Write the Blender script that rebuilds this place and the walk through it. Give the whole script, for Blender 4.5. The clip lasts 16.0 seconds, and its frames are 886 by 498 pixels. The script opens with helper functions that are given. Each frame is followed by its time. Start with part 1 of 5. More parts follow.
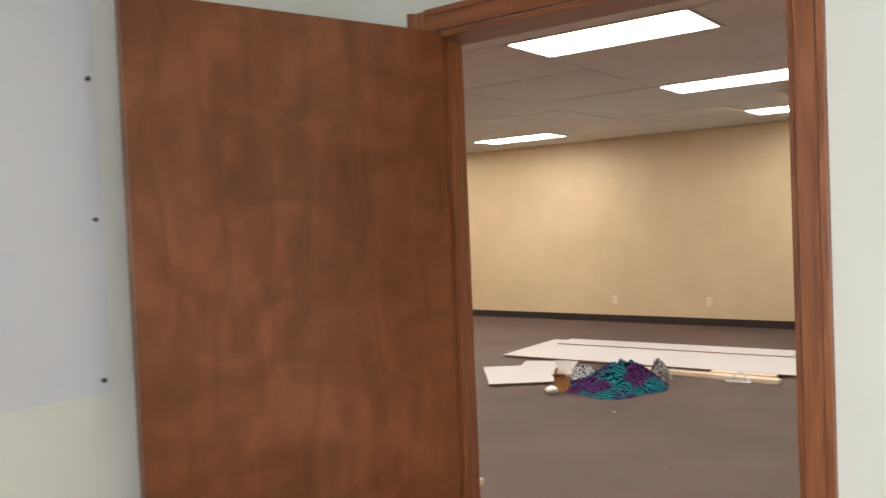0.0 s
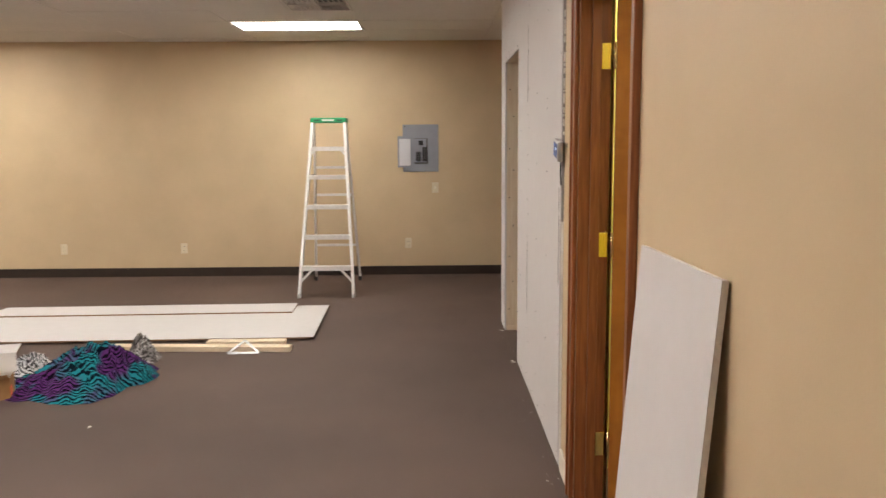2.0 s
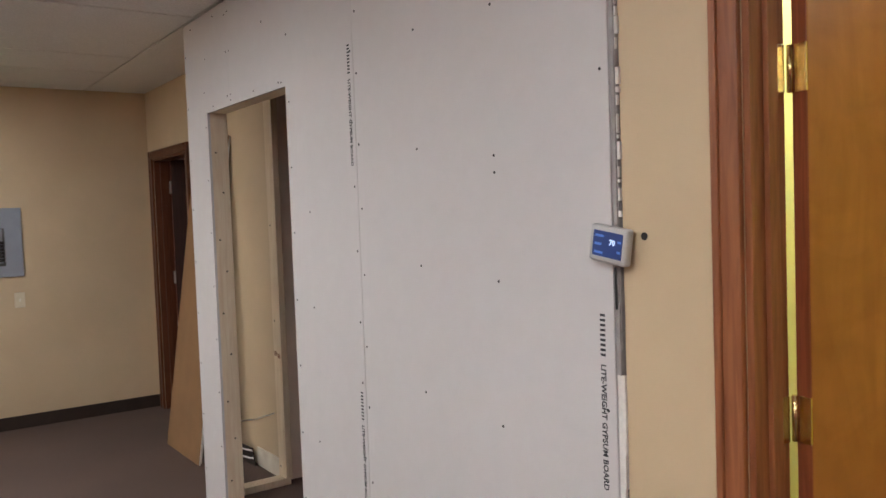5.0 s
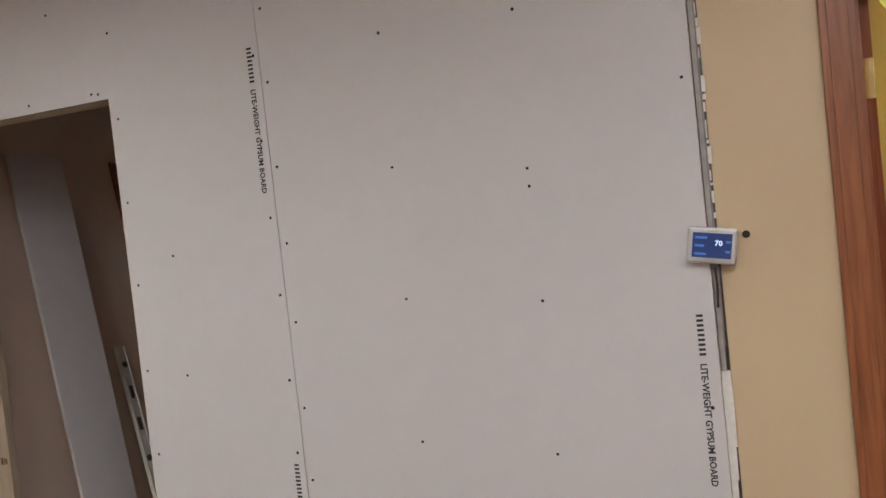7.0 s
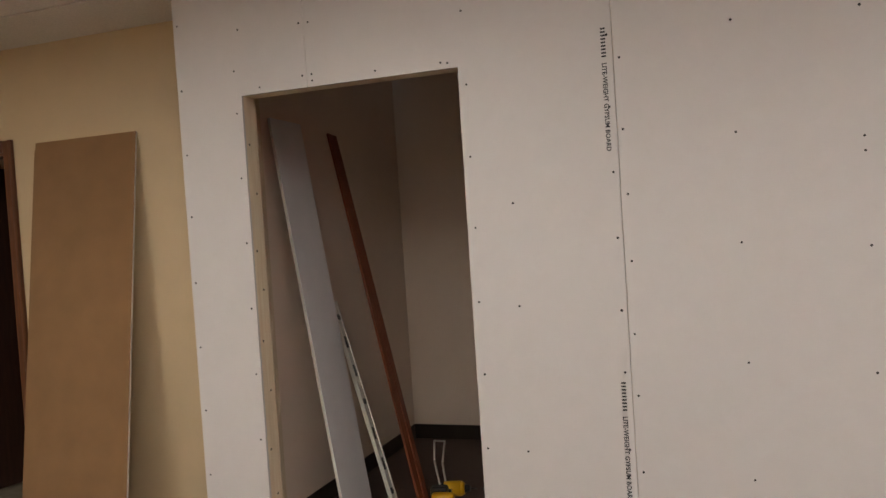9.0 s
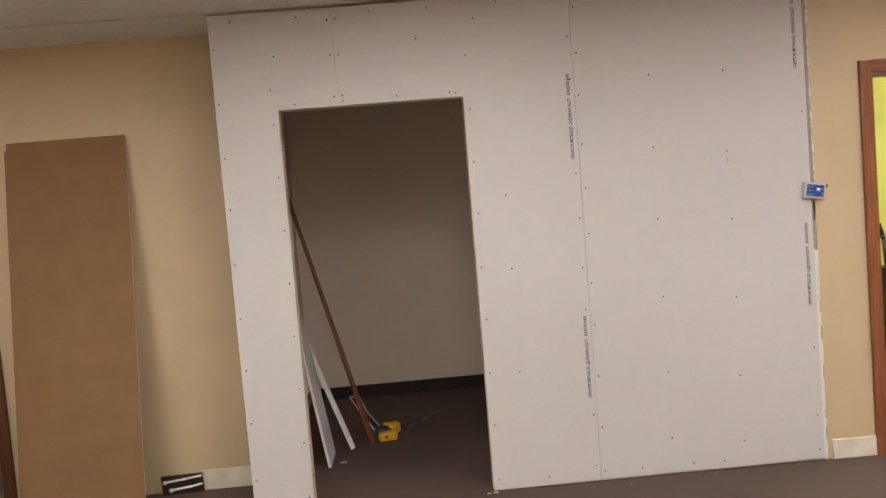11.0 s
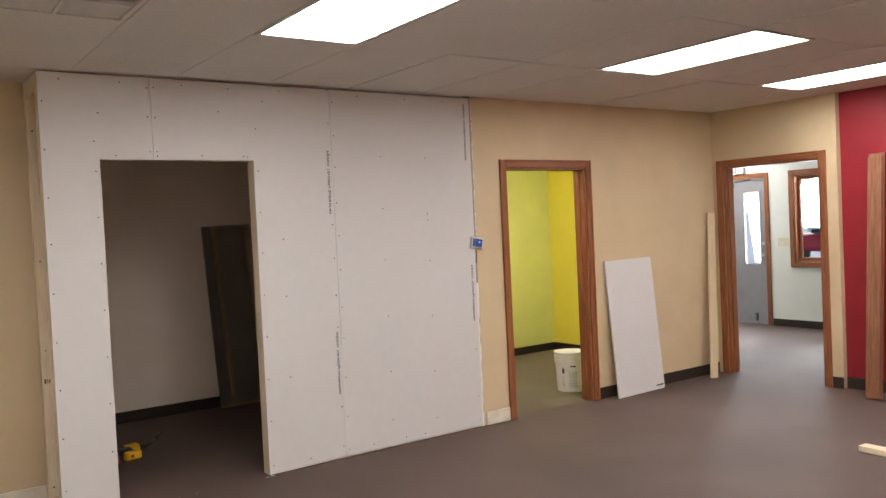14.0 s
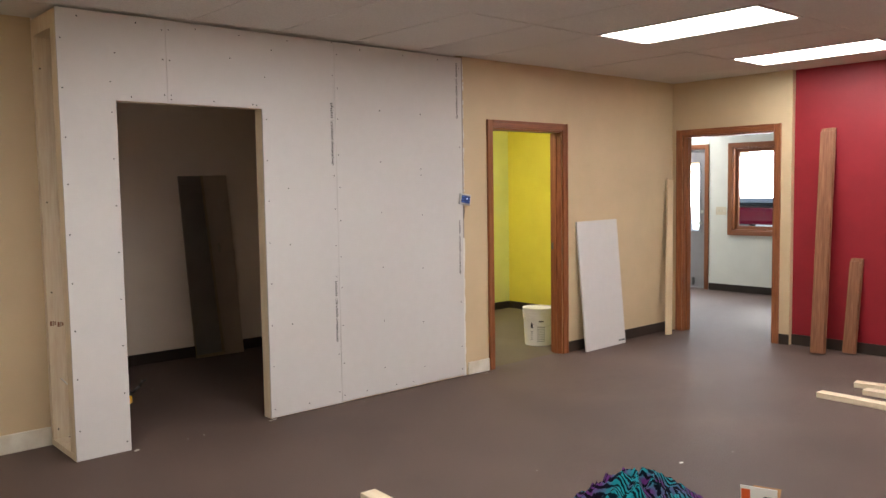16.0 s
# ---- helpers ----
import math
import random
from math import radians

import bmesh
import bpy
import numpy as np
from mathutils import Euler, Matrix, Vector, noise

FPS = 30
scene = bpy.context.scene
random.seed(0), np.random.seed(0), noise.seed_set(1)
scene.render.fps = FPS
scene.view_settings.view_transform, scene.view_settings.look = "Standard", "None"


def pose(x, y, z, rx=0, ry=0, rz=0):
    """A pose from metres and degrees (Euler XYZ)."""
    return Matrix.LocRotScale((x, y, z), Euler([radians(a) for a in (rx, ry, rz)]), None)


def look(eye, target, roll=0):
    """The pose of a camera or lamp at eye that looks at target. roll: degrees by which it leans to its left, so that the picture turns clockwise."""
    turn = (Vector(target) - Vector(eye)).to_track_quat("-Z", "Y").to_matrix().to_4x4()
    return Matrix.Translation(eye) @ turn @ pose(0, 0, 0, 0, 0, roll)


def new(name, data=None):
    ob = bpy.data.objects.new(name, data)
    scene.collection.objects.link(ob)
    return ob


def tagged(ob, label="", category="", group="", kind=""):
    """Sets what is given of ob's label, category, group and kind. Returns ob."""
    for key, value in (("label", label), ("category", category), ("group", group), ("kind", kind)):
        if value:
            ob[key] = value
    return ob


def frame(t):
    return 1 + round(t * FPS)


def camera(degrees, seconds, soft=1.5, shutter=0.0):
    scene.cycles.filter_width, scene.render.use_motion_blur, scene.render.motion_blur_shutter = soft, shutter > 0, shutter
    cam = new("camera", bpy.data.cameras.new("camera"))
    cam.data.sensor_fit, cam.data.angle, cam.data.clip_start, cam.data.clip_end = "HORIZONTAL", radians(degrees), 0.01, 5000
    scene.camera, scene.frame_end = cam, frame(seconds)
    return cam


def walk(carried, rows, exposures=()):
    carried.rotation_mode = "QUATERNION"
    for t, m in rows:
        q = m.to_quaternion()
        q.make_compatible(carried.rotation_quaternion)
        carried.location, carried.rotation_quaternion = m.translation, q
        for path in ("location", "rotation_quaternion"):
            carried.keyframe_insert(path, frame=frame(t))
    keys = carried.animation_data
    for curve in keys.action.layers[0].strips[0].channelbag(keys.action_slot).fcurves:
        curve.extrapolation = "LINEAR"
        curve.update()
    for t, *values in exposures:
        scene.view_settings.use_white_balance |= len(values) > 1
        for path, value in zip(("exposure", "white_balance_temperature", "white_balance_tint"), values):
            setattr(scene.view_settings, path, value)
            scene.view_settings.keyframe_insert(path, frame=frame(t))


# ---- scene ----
cam = camera(57.2, 16.0, shutter=0.2)
PATH = [
    (0, (5.074, 0.345, 1.497), (3.484, -0.867, 1.435), -2.4),
    (0.5, (4.738, 0.022, 1.52), (2.952, -0.868, 1.38), -2.0),
    (1, (4.381, -0.276, 1.525), (2.46, -0.778, 1.287), -1.2),
    (1.5, (3.964, -0.446, 1.495), (1.993, -0.664, 1.233), -0.8),
    (2, (3.588, -0.567, 1.493), (1.606, -0.542, 1.232), -0.4),
    (2.5, (3.185, -0.649, 1.608), (1.22, -0.343, 1.396), 0.7),
    (3, (2.741, -0.676, 1.527), (0.792, -0.242, 1.416), 0.7),
    (3.2, (2.584, -0.708, 1.561), (0.644, -0.231, 1.475), 1.1),
    (5.3, (1.155, -1.587, 1.545), (-0.381, -0.311, 1.448), -2.2),
    (5.5, (1.023, -1.67, 1.543), (-0.445, -0.315, 1.45), -2.3),
    (6, (0.665, -1.794, 1.558), (-0.609, -0.255, 1.46), -5.6),
    (6.5, (0.364, -1.939, 1.536), (-0.58, -0.177, 1.461), -6.1),
    (7, (0.107, -2.105, 1.589), (-0.61, -0.239, 1.516), -6.1),
    (7.5, (-0.169, -2.149, 1.594), (-0.787, -0.251, 1.488), -6.1),
    (8, (-0.478, -2.252, 1.531), (-1.096, -0.352, 1.458), -4.6),
    (8.5, (-0.716, -2.617, 1.473), (-1.352, -0.723, 1.386), -3.3),
    (8.7, (-0.76, -2.752, 1.48), (-1.46, -0.879, 1.424), -3.6),
    (10.8, (-2.0, -4.063, 1.58), (-1.987, -2.067, 1.453), -4.9),
    (11, (-2.12, -4.221, 1.583), (-2.048, -2.227, 1.455), -4.7),
    (11.5, (-2.359, -4.595, 1.6), (-2.194, -2.606, 1.469), -3.6),
    (12, (-2.689, -4.816, 1.619), (-2.456, -2.836, 1.458), -3.7),
    (12.5, (-3.078, -5.074, 1.636), (-2.689, -3.119, 1.473), -3.3),
    (13, (-3.342, -5.152, 1.587), (-2.634, -3.287, 1.445), -2.9),
    (13.5, (-3.602, -5.091, 1.575), (-2.634, -3.343, 1.499), -3.2),
    (14, (-3.9, -5.07, 1.609), (-2.745, -3.439, 1.55), -2.7),
    (14.5, (-4.077, -5.119, 1.601), (-2.899, -3.504, 1.532), -2.3),
    (15, (-4.182, -4.907, 1.563), (-2.961, -3.327, 1.448), -2.1),
    (15.5, (-4.299, -4.789, 1.551), (-3.018, -3.26, 1.408), -1.1),
    (16, (-4.509, -4.846, 1.548), (-3.188, -3.352, 1.399), -0.9),
]
walk(cam, [(t, look(eye, target, roll)) for t, eye, target, roll in PATH],
     exposures=[(0.0, 0.05, 6700, 10), (2.0, -0.02, 6700, 10), (3.2, -0.12, 6350, 10), (5.5, -0.2, 5950, 10), (6.5, -0.32, 6000, 10), (7.5, -0.36, 6350, 10), (8.5, -0.36, 6700, 10),
                (11.0, 0.08, 6450, 10), (12.5, 0.15, 6350, 10), (14.0, 0.03, 6300, 10), (16.0, -0.05, 6300, 10)])

# ---- world, daylight ----
world = bpy.data.worlds.new("sky")
scene.world = world
world.use_nodes = True
wn = world.node_tree
sky = wn.nodes.new("ShaderNodeTexSky")
sky.sky_type = 'NISHITA'
sky.sun_disc = False
sky.sun_elevation = radians(35)
sky.sun_rotation = radians(60)
wn.links.new(sky.outputs[0], wn.nodes["Background"].inputs[0])
wn.nodes["Background"].inputs[1].default_value = 0.15
sun = bpy.data.lights.new("sun", 'SUN')
sun.energy, sun.angle, sun.color = 1.5, radians(12), (1.0, 0.96, 0.9)
sun_ob = new("sun", sun)
sun_ob.matrix_basis = look((60, 30, 40), (6, 1, 0))
# sky light entering by the window and the glazed door
for y, z, sy, sz, p in ((0.67, 1.68, 0.86, 0.70, 28.0), (1.78, 1.35, 0.24, 1.0, 44.0)):
    al = bpy.data.lights.new("window_sky", 'AREA')
    al.shape, al.size, al.size_y, al.energy, al.color = 'RECTANGLE', sy, sz, p, (0.89, 0.95, 1.0)
    new("window_sky", al).matrix_basis = look((6.48, y, z), (4.0, y - 0.3, z - 0.6))

TROFFER = 20.0
CEIL = 2.6


# ---- materials ----
def M(name, col, col2=None, scale=8.0, rough=0.6, bump=0.0, bscale=None, metal=0.0, stretch=(1, 1, 1), detail=4.0,
      big=0.0, spec=0.4, distort=0.0, ripple=0.0):
    """A principled material: two colours mixed by noise, a second large-scale tone, fine bump."""
    m = bpy.data.materials.new(name)
    m.use_nodes = True
    nt = m.node_tree
    b = nt.nodes["Principled BSDF"]
    b.inputs["Roughness"].default_value = rough
    b.inputs["Metallic"].default_value = metal
    b.inputs["Specular IOR Level"].default_value = spec
    tc = nt.nodes.new("ShaderNodeTexCoord")
    mp = nt.nodes.new("ShaderNodeMapping")
    mp.inputs["Scale"].default_value = stretch
    nt.links.new(tc.outputs["Object"], mp.inputs[0])
    n = nt.nodes.new("ShaderNodeTexNoise")
    n.inputs["Scale"].default_value = scale
    n.inputs["Detail"].default_value = detail
    n.inputs["Distortion"].default_value = distort
    nt.links.new(mp.outputs[0], n.inputs["Vector"])
    ramp = nt.nodes.new("ShaderNodeValToRGB")
    c2 = col2 or tuple(c * 0.9 for c in col)
    ramp.color_ramp.elements[0].position, ramp.color_ramp.elements[1].position = 0.32, 0.68
    ramp.color_ramp.elements[0].color = (*c2, 1)
    ramp.color_ramp.elements[1].color = (*col, 1)
    nt.links.new(n.outputs[0], ramp.inputs[0])
    out = ramp.outputs[0]
    if big > 0:
        n2 = nt.nodes.new("ShaderNodeTexNoise")
        n2.inputs["Scale"].default_value = 0.9
        n2.inputs["Detail"].default_value = 3
        nt.links.new(tc.outputs["Object"], n2.inputs["Vector"])
        r2 = nt.nodes.new("ShaderNodeValToRGB")
        r2.color_ramp.elements[0].position, r2.color_ramp.elements[1].position = 0.35, 0.65
        r2.color_ramp.elements[0].color = (1 - big, 1 - big, 1 - big, 1)
        r2.color_ramp.elements[1].color = (1, 1, 1, 1)
        nt.links.new(n2.outputs[0], r2.inputs[0])
        mx = nt.nodes.new("ShaderNodeMix")
        mx.data_type, mx.blend_type = 'RGBA', 'MULTIPLY'
        mx.inputs[0].default_value = 1.0
        nt.links.new(out, mx.inputs[6])
        nt.links.new(r2.outputs[0], mx.inputs[7])
        out = mx.outputs[2]
    if ripple > 0:
        # figure across the grain
        m4 = nt.nodes.new("ShaderNodeMapping")
        m4.inputs["Scale"].default_value = (1.8, 1.8, 3.0)
        m4.inputs["Rotation"].default_value = (0.0, 0.35, 0.0)
        nt.links.new(tc.outputs["Object"], m4.inputs[0])
        n4 = nt.nodes.new("ShaderNodeTexNoise")
        n4.inputs["Scale"].default_value = 2.2
        n4.inputs["Detail"].default_value = 5
        n4.inputs["Distortion"].default_value = 1.2
        nt.links.new(m4.outputs[0], n4.inputs["Vector"])
        r4 = nt.nodes.new("ShaderNodeValToRGB")
        r4.color_ramp.elements[0].position, r4.color_ramp.elements[1].position = 0.38, 0.62
        r4.color_ramp.elements[0].color = (1 - ripple, 1 - ripple * 1.15, 1 - ripple * 1.3, 1)
        r4.color_ramp.elements[1].color = (1, 1, 1, 1)
        nt.links.new(n4.outputs[0], r4.inputs[0])
        x4 = nt.nodes.new("ShaderNodeMix")
        x4.data_type, x4.blend_type = 'RGBA', 'MULTIPLY'
        x4.inputs[0].default_value = 1.0
        nt.links.new(out, x4.inputs[6])
        nt.links.new(r4.outputs[0], x4.inputs[7])
        out = x4.outputs[2]
    nt.links.new(out, b.inputs["Base Color"])
    if bump > 0:
        n3 = nt.nodes.new("ShaderNodeTexNoise")
        n3.inputs["Scale"].default_value = bscale or scale * 4
        n3.inputs["Detail"].default_value = 5
        nt.links.new(mp.outputs[0], n3.inputs["Vector"])
        bp = nt.nodes.new("ShaderNodeBump")
        bp.inputs["Strength"].default_value = bump
        bp.inputs["Distance"].default_value = 0.004
        nt.links.new(n3.outputs[0], bp.inputs["Height"])
        nt.links.new(bp.outputs[0], b.inputs["Normal"])
    return m


def glow(name, col, strength):
    m = bpy.data.materials.new(name)
    m.use_nodes = True
    b = m.node_tree.nodes["Principled BSDF"]
    b.inputs["Base Color"].default_value = (*col, 1)
    b.inputs["Emission Color"].default_value = (*col, 1)
    b.inputs["Emission Strength"].default_value = strength
    return m


def glass(name):
    m = bpy.data.materials.new(name)
    m.use_nodes = True
    b = m.node_tree.nodes["Principled BSDF"]
    b.inputs["Transmission Weight"].default_value = 1.0
    b.inputs["Roughness"].default_value = 0.02
    b.inputs["IOR"].default_value = 1.2
    return m


TAN = M("tan_paint", (0.61, 0.475, 0.30), (0.565, 0.44, 0.275), 3.0, 0.5, 0.12, 220, big=0.06)
WHITE_PAINT = M("pale_mint_paint", (0.77, 0.78, 0.72), (0.73, 0.74, 0.68), 4, 0.5, 0.1, 220, big=0.04)
YELLOW = M("yellow_paint", (0.82, 0.68, 0.085), (0.78, 0.64, 0.075), 4, 0.5, 0.1, 220, big=0.05)
LIME = M("pale_lime_paint", (0.74, 0.74, 0.25), (0.70, 0.70, 0.23), 4, 0.5, 0.1, 220, big=0.05)
RED = M("red_paint", (0.27, 0.012, 0.021), (0.24, 0.010, 0.018), 4, 0.5, 0.1, 220, big=0.08)
GREIGE = M("greige_paint", (0.88, 0.745, 0.625), (0.85, 0.715, 0.60), 3, 0.55, 0.12, 220, big=0.06)
GYPSUM = M("gypsum_paper", (0.60, 0.578, 0.567), (0.585, 0.564, 0.553), 14, 0.75, 0.02, 160, big=0.035, spec=0.2)
GYPSUM_BACK = M("brown_gypsum_paper", (0.27, 0.155, 0.075), (0.24, 0.14, 0.068), 6, 0.85, 0.08, 150, big=0.07, spec=0.15)
GYPSUM_CORE = M("gypsum_core", (0.75, 0.73, 0.68), (0.66, 0.64, 0.6), 60, 0.9, 0.5, 90, spec=0.1)
CARPET = M("brown_carpet", (0.156, 0.103, 0.084), (0.078, 0.051, 0.042), 190, 0.64, 0.9, 380, detail=3, big=0.26, spec=0.36)
CARPET_OLIVE = M("olive_carpet", (0.20, 0.165, 0.11), (0.15, 0.12, 0.08), 240, 0.97, 0.9, 420, detail=2, big=0.12, spec=0.08)
TILE = M("ceiling_tile", (0.76, 0.735, 0.69), (0.66, 0.635, 0.595), 90, 0.9, 0.5, 130, big=0.06, spec=0.1)
TBAR = M("ceiling_grid_white", (0.66, 0.64, 0.60), None, 20, 0.5)
BASE = M("dark_vinyl_base", (0.028, 0.020, 0.016), (0.036, 0.026, 0.02), 10, 0.4, 0.05, 60)
PRIMED = M("primed_white_base", (0.72, 0.68, 0.58), (0.58, 0.52, 0.42), 9, 0.6, 0.15, 60)
OAK = M("stained_oak", (0.32, 0.115, 0.044), (0.20, 0.064, 0.026), 5, 0.38, 0.12, 30, stretch=(14, 14, 0.9), distort=0.6, big=0.1)
OAK_X = M("stained_oak_rail", (0.32, 0.115, 0.044), (0.20, 0.064, 0.026), 5, 0.38, 0.12, 30, stretch=(0.9, 14, 14), distort=0.6, big=0.1)
OAK_Y = M("stained_oak_head", (0.32, 0.115, 0.044), (0.20, 0.064, 0.026), 5, 0.38, 0.12, 30, stretch=(14, 0.9, 14), distort=0.6, big=0.1)
# the same oak with the unlit doorway's shade put into its colour
OAK_SHADED = M("stained_oak_shaded", (0.15, 0.056, 0.026), (0.09, 0.031, 0.015), 5, 0.4, 0.12, 30, stretch=(14, 14, 0.9), distort=0.6, big=0.1)
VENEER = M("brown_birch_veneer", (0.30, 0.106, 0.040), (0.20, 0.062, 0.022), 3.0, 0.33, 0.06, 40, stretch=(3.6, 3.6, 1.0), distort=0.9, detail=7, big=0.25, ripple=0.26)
# lit copy of the birch veneer: the yellow room's light is in its colour
VENEER_LIT = M("birch_veneer_lit", (0.42, 0.17, 0.035), (0.33, 0.125, 0.025), 3.0, 0.33, 0.05, 40, stretch=(3, 3, 0.7), distort=1.5, detail=6, ripple=0.15)
PINE = M("raw_pine", (0.80, 0.69, 0.51), (0.71, 0.57, 0.39), 4, 0.7, 0.15, 40, stretch=(16, 16, 1.0), distort=0.8, big=0.08)
OLD_TRIM = M("worn_brown_trim", (0.30, 0.13, 0.065), (0.17, 0.065, 0.03), 5, 0.5, 0.15, 40, stretch=(16, 16, 0.8), distort=0.7, big=0.15)
MAHOGANY = M("red_brown_trim", (0.28, 0.075, 0.03), (0.16, 0.037, 0.015), 5, 0.4, 0.12, 40, stretch=(16, 16, 0.8), distort=0.7)
CREAM = M("cream_board", (0.72, 0.58, 0.38), (0.66, 0.52, 0.33), 5, 0.6, 0.1, 40, stretch=(10, 10, 0.8))
ALU = M("brushed_aluminium", (0.80, 0.79, 0.77), (0.70, 0.69, 0.67), 30, 0.45, 0.05, 120, metal=0.25)
GREEN = M("green_plastic", (0.01, 0.30, 0.11), None, 20, 0.4)
GREY_PAINT = M("grey_enamel", (0.28, 0.30, 0.34), (0.26, 0.28, 0.32), 12, 0.4, 0.05, 60)
STEEL_DOOR = M("grey_steel_door", (0.30, 0.29, 0.30), (0.27, 0.26, 0.27), 6, 0.45, 0.05, 80)
PLASTIC = M("ivory_plastic", (0.70, 0.63, 0.48), None, 20, 0.4)
WHITE_PL = M("white_plastic", (0.78, 0.77, 0.72), (0.72, 0.70, 0.64), 12, 0.4)
SILVER = M("silver_plastic", (0.52, 0.52, 0.52), None, 20, 0.35, metal=0.3)
BLACK = M("black_plastic", (0.013, 0.013, 0.014), (0.02, 0.02, 0.021), 20, 0.35)
BRASS = M("brass", (0.84, 0.70, 0.36), (0.74, 0.60, 0.28), 30, 0.25, metal=1.0)
NICKEL = M("satin_nickel", (0.62, 0.60, 0.55), None, 30, 0.3, metal=0.9)
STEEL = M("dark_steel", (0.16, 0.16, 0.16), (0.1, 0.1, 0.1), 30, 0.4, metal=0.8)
INK = M("black_ink", (0.03, 0.03, 0.035), None, 40, 0.7)
SCREW = M("black_screw", (0.012, 0.012, 0.013), None, 40, 0.5)
TOOL_YELLOW = M("yellow_tool_plastic", (0.75, 0.42, 0.015), (0.68, 0.37, 0.012), 20, 0.4)
CARDBOARD = M("cardboard", (0.40, 0.22, 0.09), (0.34, 0.18, 0.07), 14, 0.85, 0.1, 80)
ORANGE = M("orange_print", (0.75, 0.11, 0.02), None, 20, 0.5)
PAPER = M("white_paper", (0.72, 0.73, 0.76), (0.68, 0.69, 0.73), 3, 0.7, 0.05, 60, big=0.04)
MIRROR = M("mirror_silver", (0.82, 0.84, 0.82), (0.8, 0.82, 0.8), 3, 0.02, metal=1.0)
DARK_WOOD = M("dark_cabinet_wood", (0.05, 0.022, 0.016), (0.03, 0.014, 0.010), 5, 0.4, 0.1, 30, stretch=(10, 10, 1))
BEIGE_TILE = M("pale_vinyl_floor", (0.26, 0.22, 0.16), (0.20, 0.17, 0.12), 14, 0.5, 0.05, 60)
SNOW = M("snow", (0.8, 0.81, 0.83), (0.74, 0.75, 0.78), 3, 0.8, 0.3, 20)
CLEAR_PL = M("smoky_clear_plastic", (0.03, 0.04, 0.035), (0.10, 0.12, 0.10), 20, 0.15)
WHITE_BOARD = M("white_melamine", (0.82, 0.82, 0.84), (0.79, 0.79, 0.81), 8, 0.4, 0.03, 80)
EDGE_GREY = M("dusty_edge_bead", (0.36, 0.34, 0.32), (0.28, 0.26, 0.25), 30, 0.6)
LIGHT_MAT = glow("troffer_diffuser_glow", (1.0, 0.965, 0.92), TROFFER)
GLASS = glass("window_glass")


# ---- mesh helpers ----
def box(bm, x0, x1, y0, y1, z0, z1, bev=0.0):
    """Adds a box, with its edges rounded by bev."""
    vs = [bm.verts.new((x, y, z)) for x in (x0, x1) for y in (y0, y1) for z in (z0, z1)]
    q = [(0, 1, 3, 2), (4, 6, 7, 5), (0, 4, 5, 1), (2, 3, 7, 6), (0, 2, 6, 4), (1, 5, 7, 3)]
    fs = [bm.faces.new([vs[i] for i in f]) for f in q]
    if bev > 0:
        es = list({e for f in fs for e in f.edges})
        bmesh.ops.bevel(bm, geom=es, offset=bev, segments=2, affect='EDGES', profile=0.5)
    return bm


def B(*a, bev=0.0):
    return box(bmesh.new(), *a, bev=bev)


def BB(*boxes, bev=0.0):
    bm = bmesh.new()
    for b in boxes:
        t = B(*b, bev=bev)
        me = bpy.data.meshes.new("tmp")
        t.to_mesh(me)
        t.free()
        bm.from_mesh(me)
        bpy.data.meshes.remove(me)
    return bm


def cyl(bm, p0, p1, r0, r1=None, n=16, cap=True):
    """Adds a tapered cylinder from p0 to p1."""
    p0, p1 = Vector(p0), Vector(p1)
    r1 = r0 if r1 is None else r1
    q = (p1 - p0).to_track_quat('Z', 'Y')
    ring = []
    for p, r in ((p0, r0), (p1, r1)):
        ring.append([bm.verts.new(p + q @ Vector((r * math.cos(a), r * math.sin(a), 0)))
                     for a in (2 * math.pi * k / n for k in range(n))])
    for k in range(n):
        f = bm.faces.new((ring[0][k], ring[0][(k + 1) % n], ring[1][(k + 1) % n], ring[1][k]))
        f.smooth = True
    if cap:
        bm.faces.new(ring[0][::-1])
        bm.faces.new(ring[1])
    return bm


def tube(bm, pts, r, n=8):
    """Adds a tube along a polyline."""
    for a, b in zip(pts, pts[1:]):
        cyl(bm, a, b, r, n=n)
    return bm


def mesh_ob(name, bm, mat):
    bmesh.ops.recalc_face_normals(bm, faces=bm.faces)
    me = bpy.data.meshes.new(name)
    bm.to_mesh(me)
    bm.free()
    me.materials.append(mat)
    return new(name, me)


def thing(name, base, label, category, group="", kind=""):
    ob = new(name)
    ob.location = base
    ob.empty_display_size = 0.1
    return tagged(ob, label, category, group, kind)


def part(name, bm, mat, parent, label="", m=None):
    """Links a bmesh, given in world coordinates or at the pose m, as one mesh under a thing or a part."""
    ob = mesh_ob(name, bm, mat)
    ob.parent = parent
    if parent.parent is None:
        ob.matrix_parent_inverse = parent.matrix_basis.inverted()
    else:
        top = parent.parent
        w = top.matrix_basis @ parent.matrix_parent_inverse @ parent.matrix_basis
        ob.matrix_parent_inverse = w.inverted()
    if m is not None:
        ob.matrix_basis = m
    if label:
        ob["label"] = label
    return ob


def single(name, bm, mat, label, category, group="", kind="", m=None):
    ob = mesh_ob(name, bm, mat)
    if m is not None:
        ob.matrix_basis = m
    return tagged(ob, label, category, group, kind)


def stick_pose(p0, p1, up=(0, -1, 0)):
    """Pose whose z runs from p0 to p1 and whose y lies along up as nearly as it can."""
    z = (Vector(p1) - Vector(p0)).normalized()
    x = Vector(up).cross(z).normalized()
    y = z.cross(x)
    m = Matrix((x, y, z)).transposed().to_4x4()
    m.translation = p0
    return m


def structure(name, bm, mat, label="", category=""):
    return single(name, bm, mat, label, category, kind="structure")


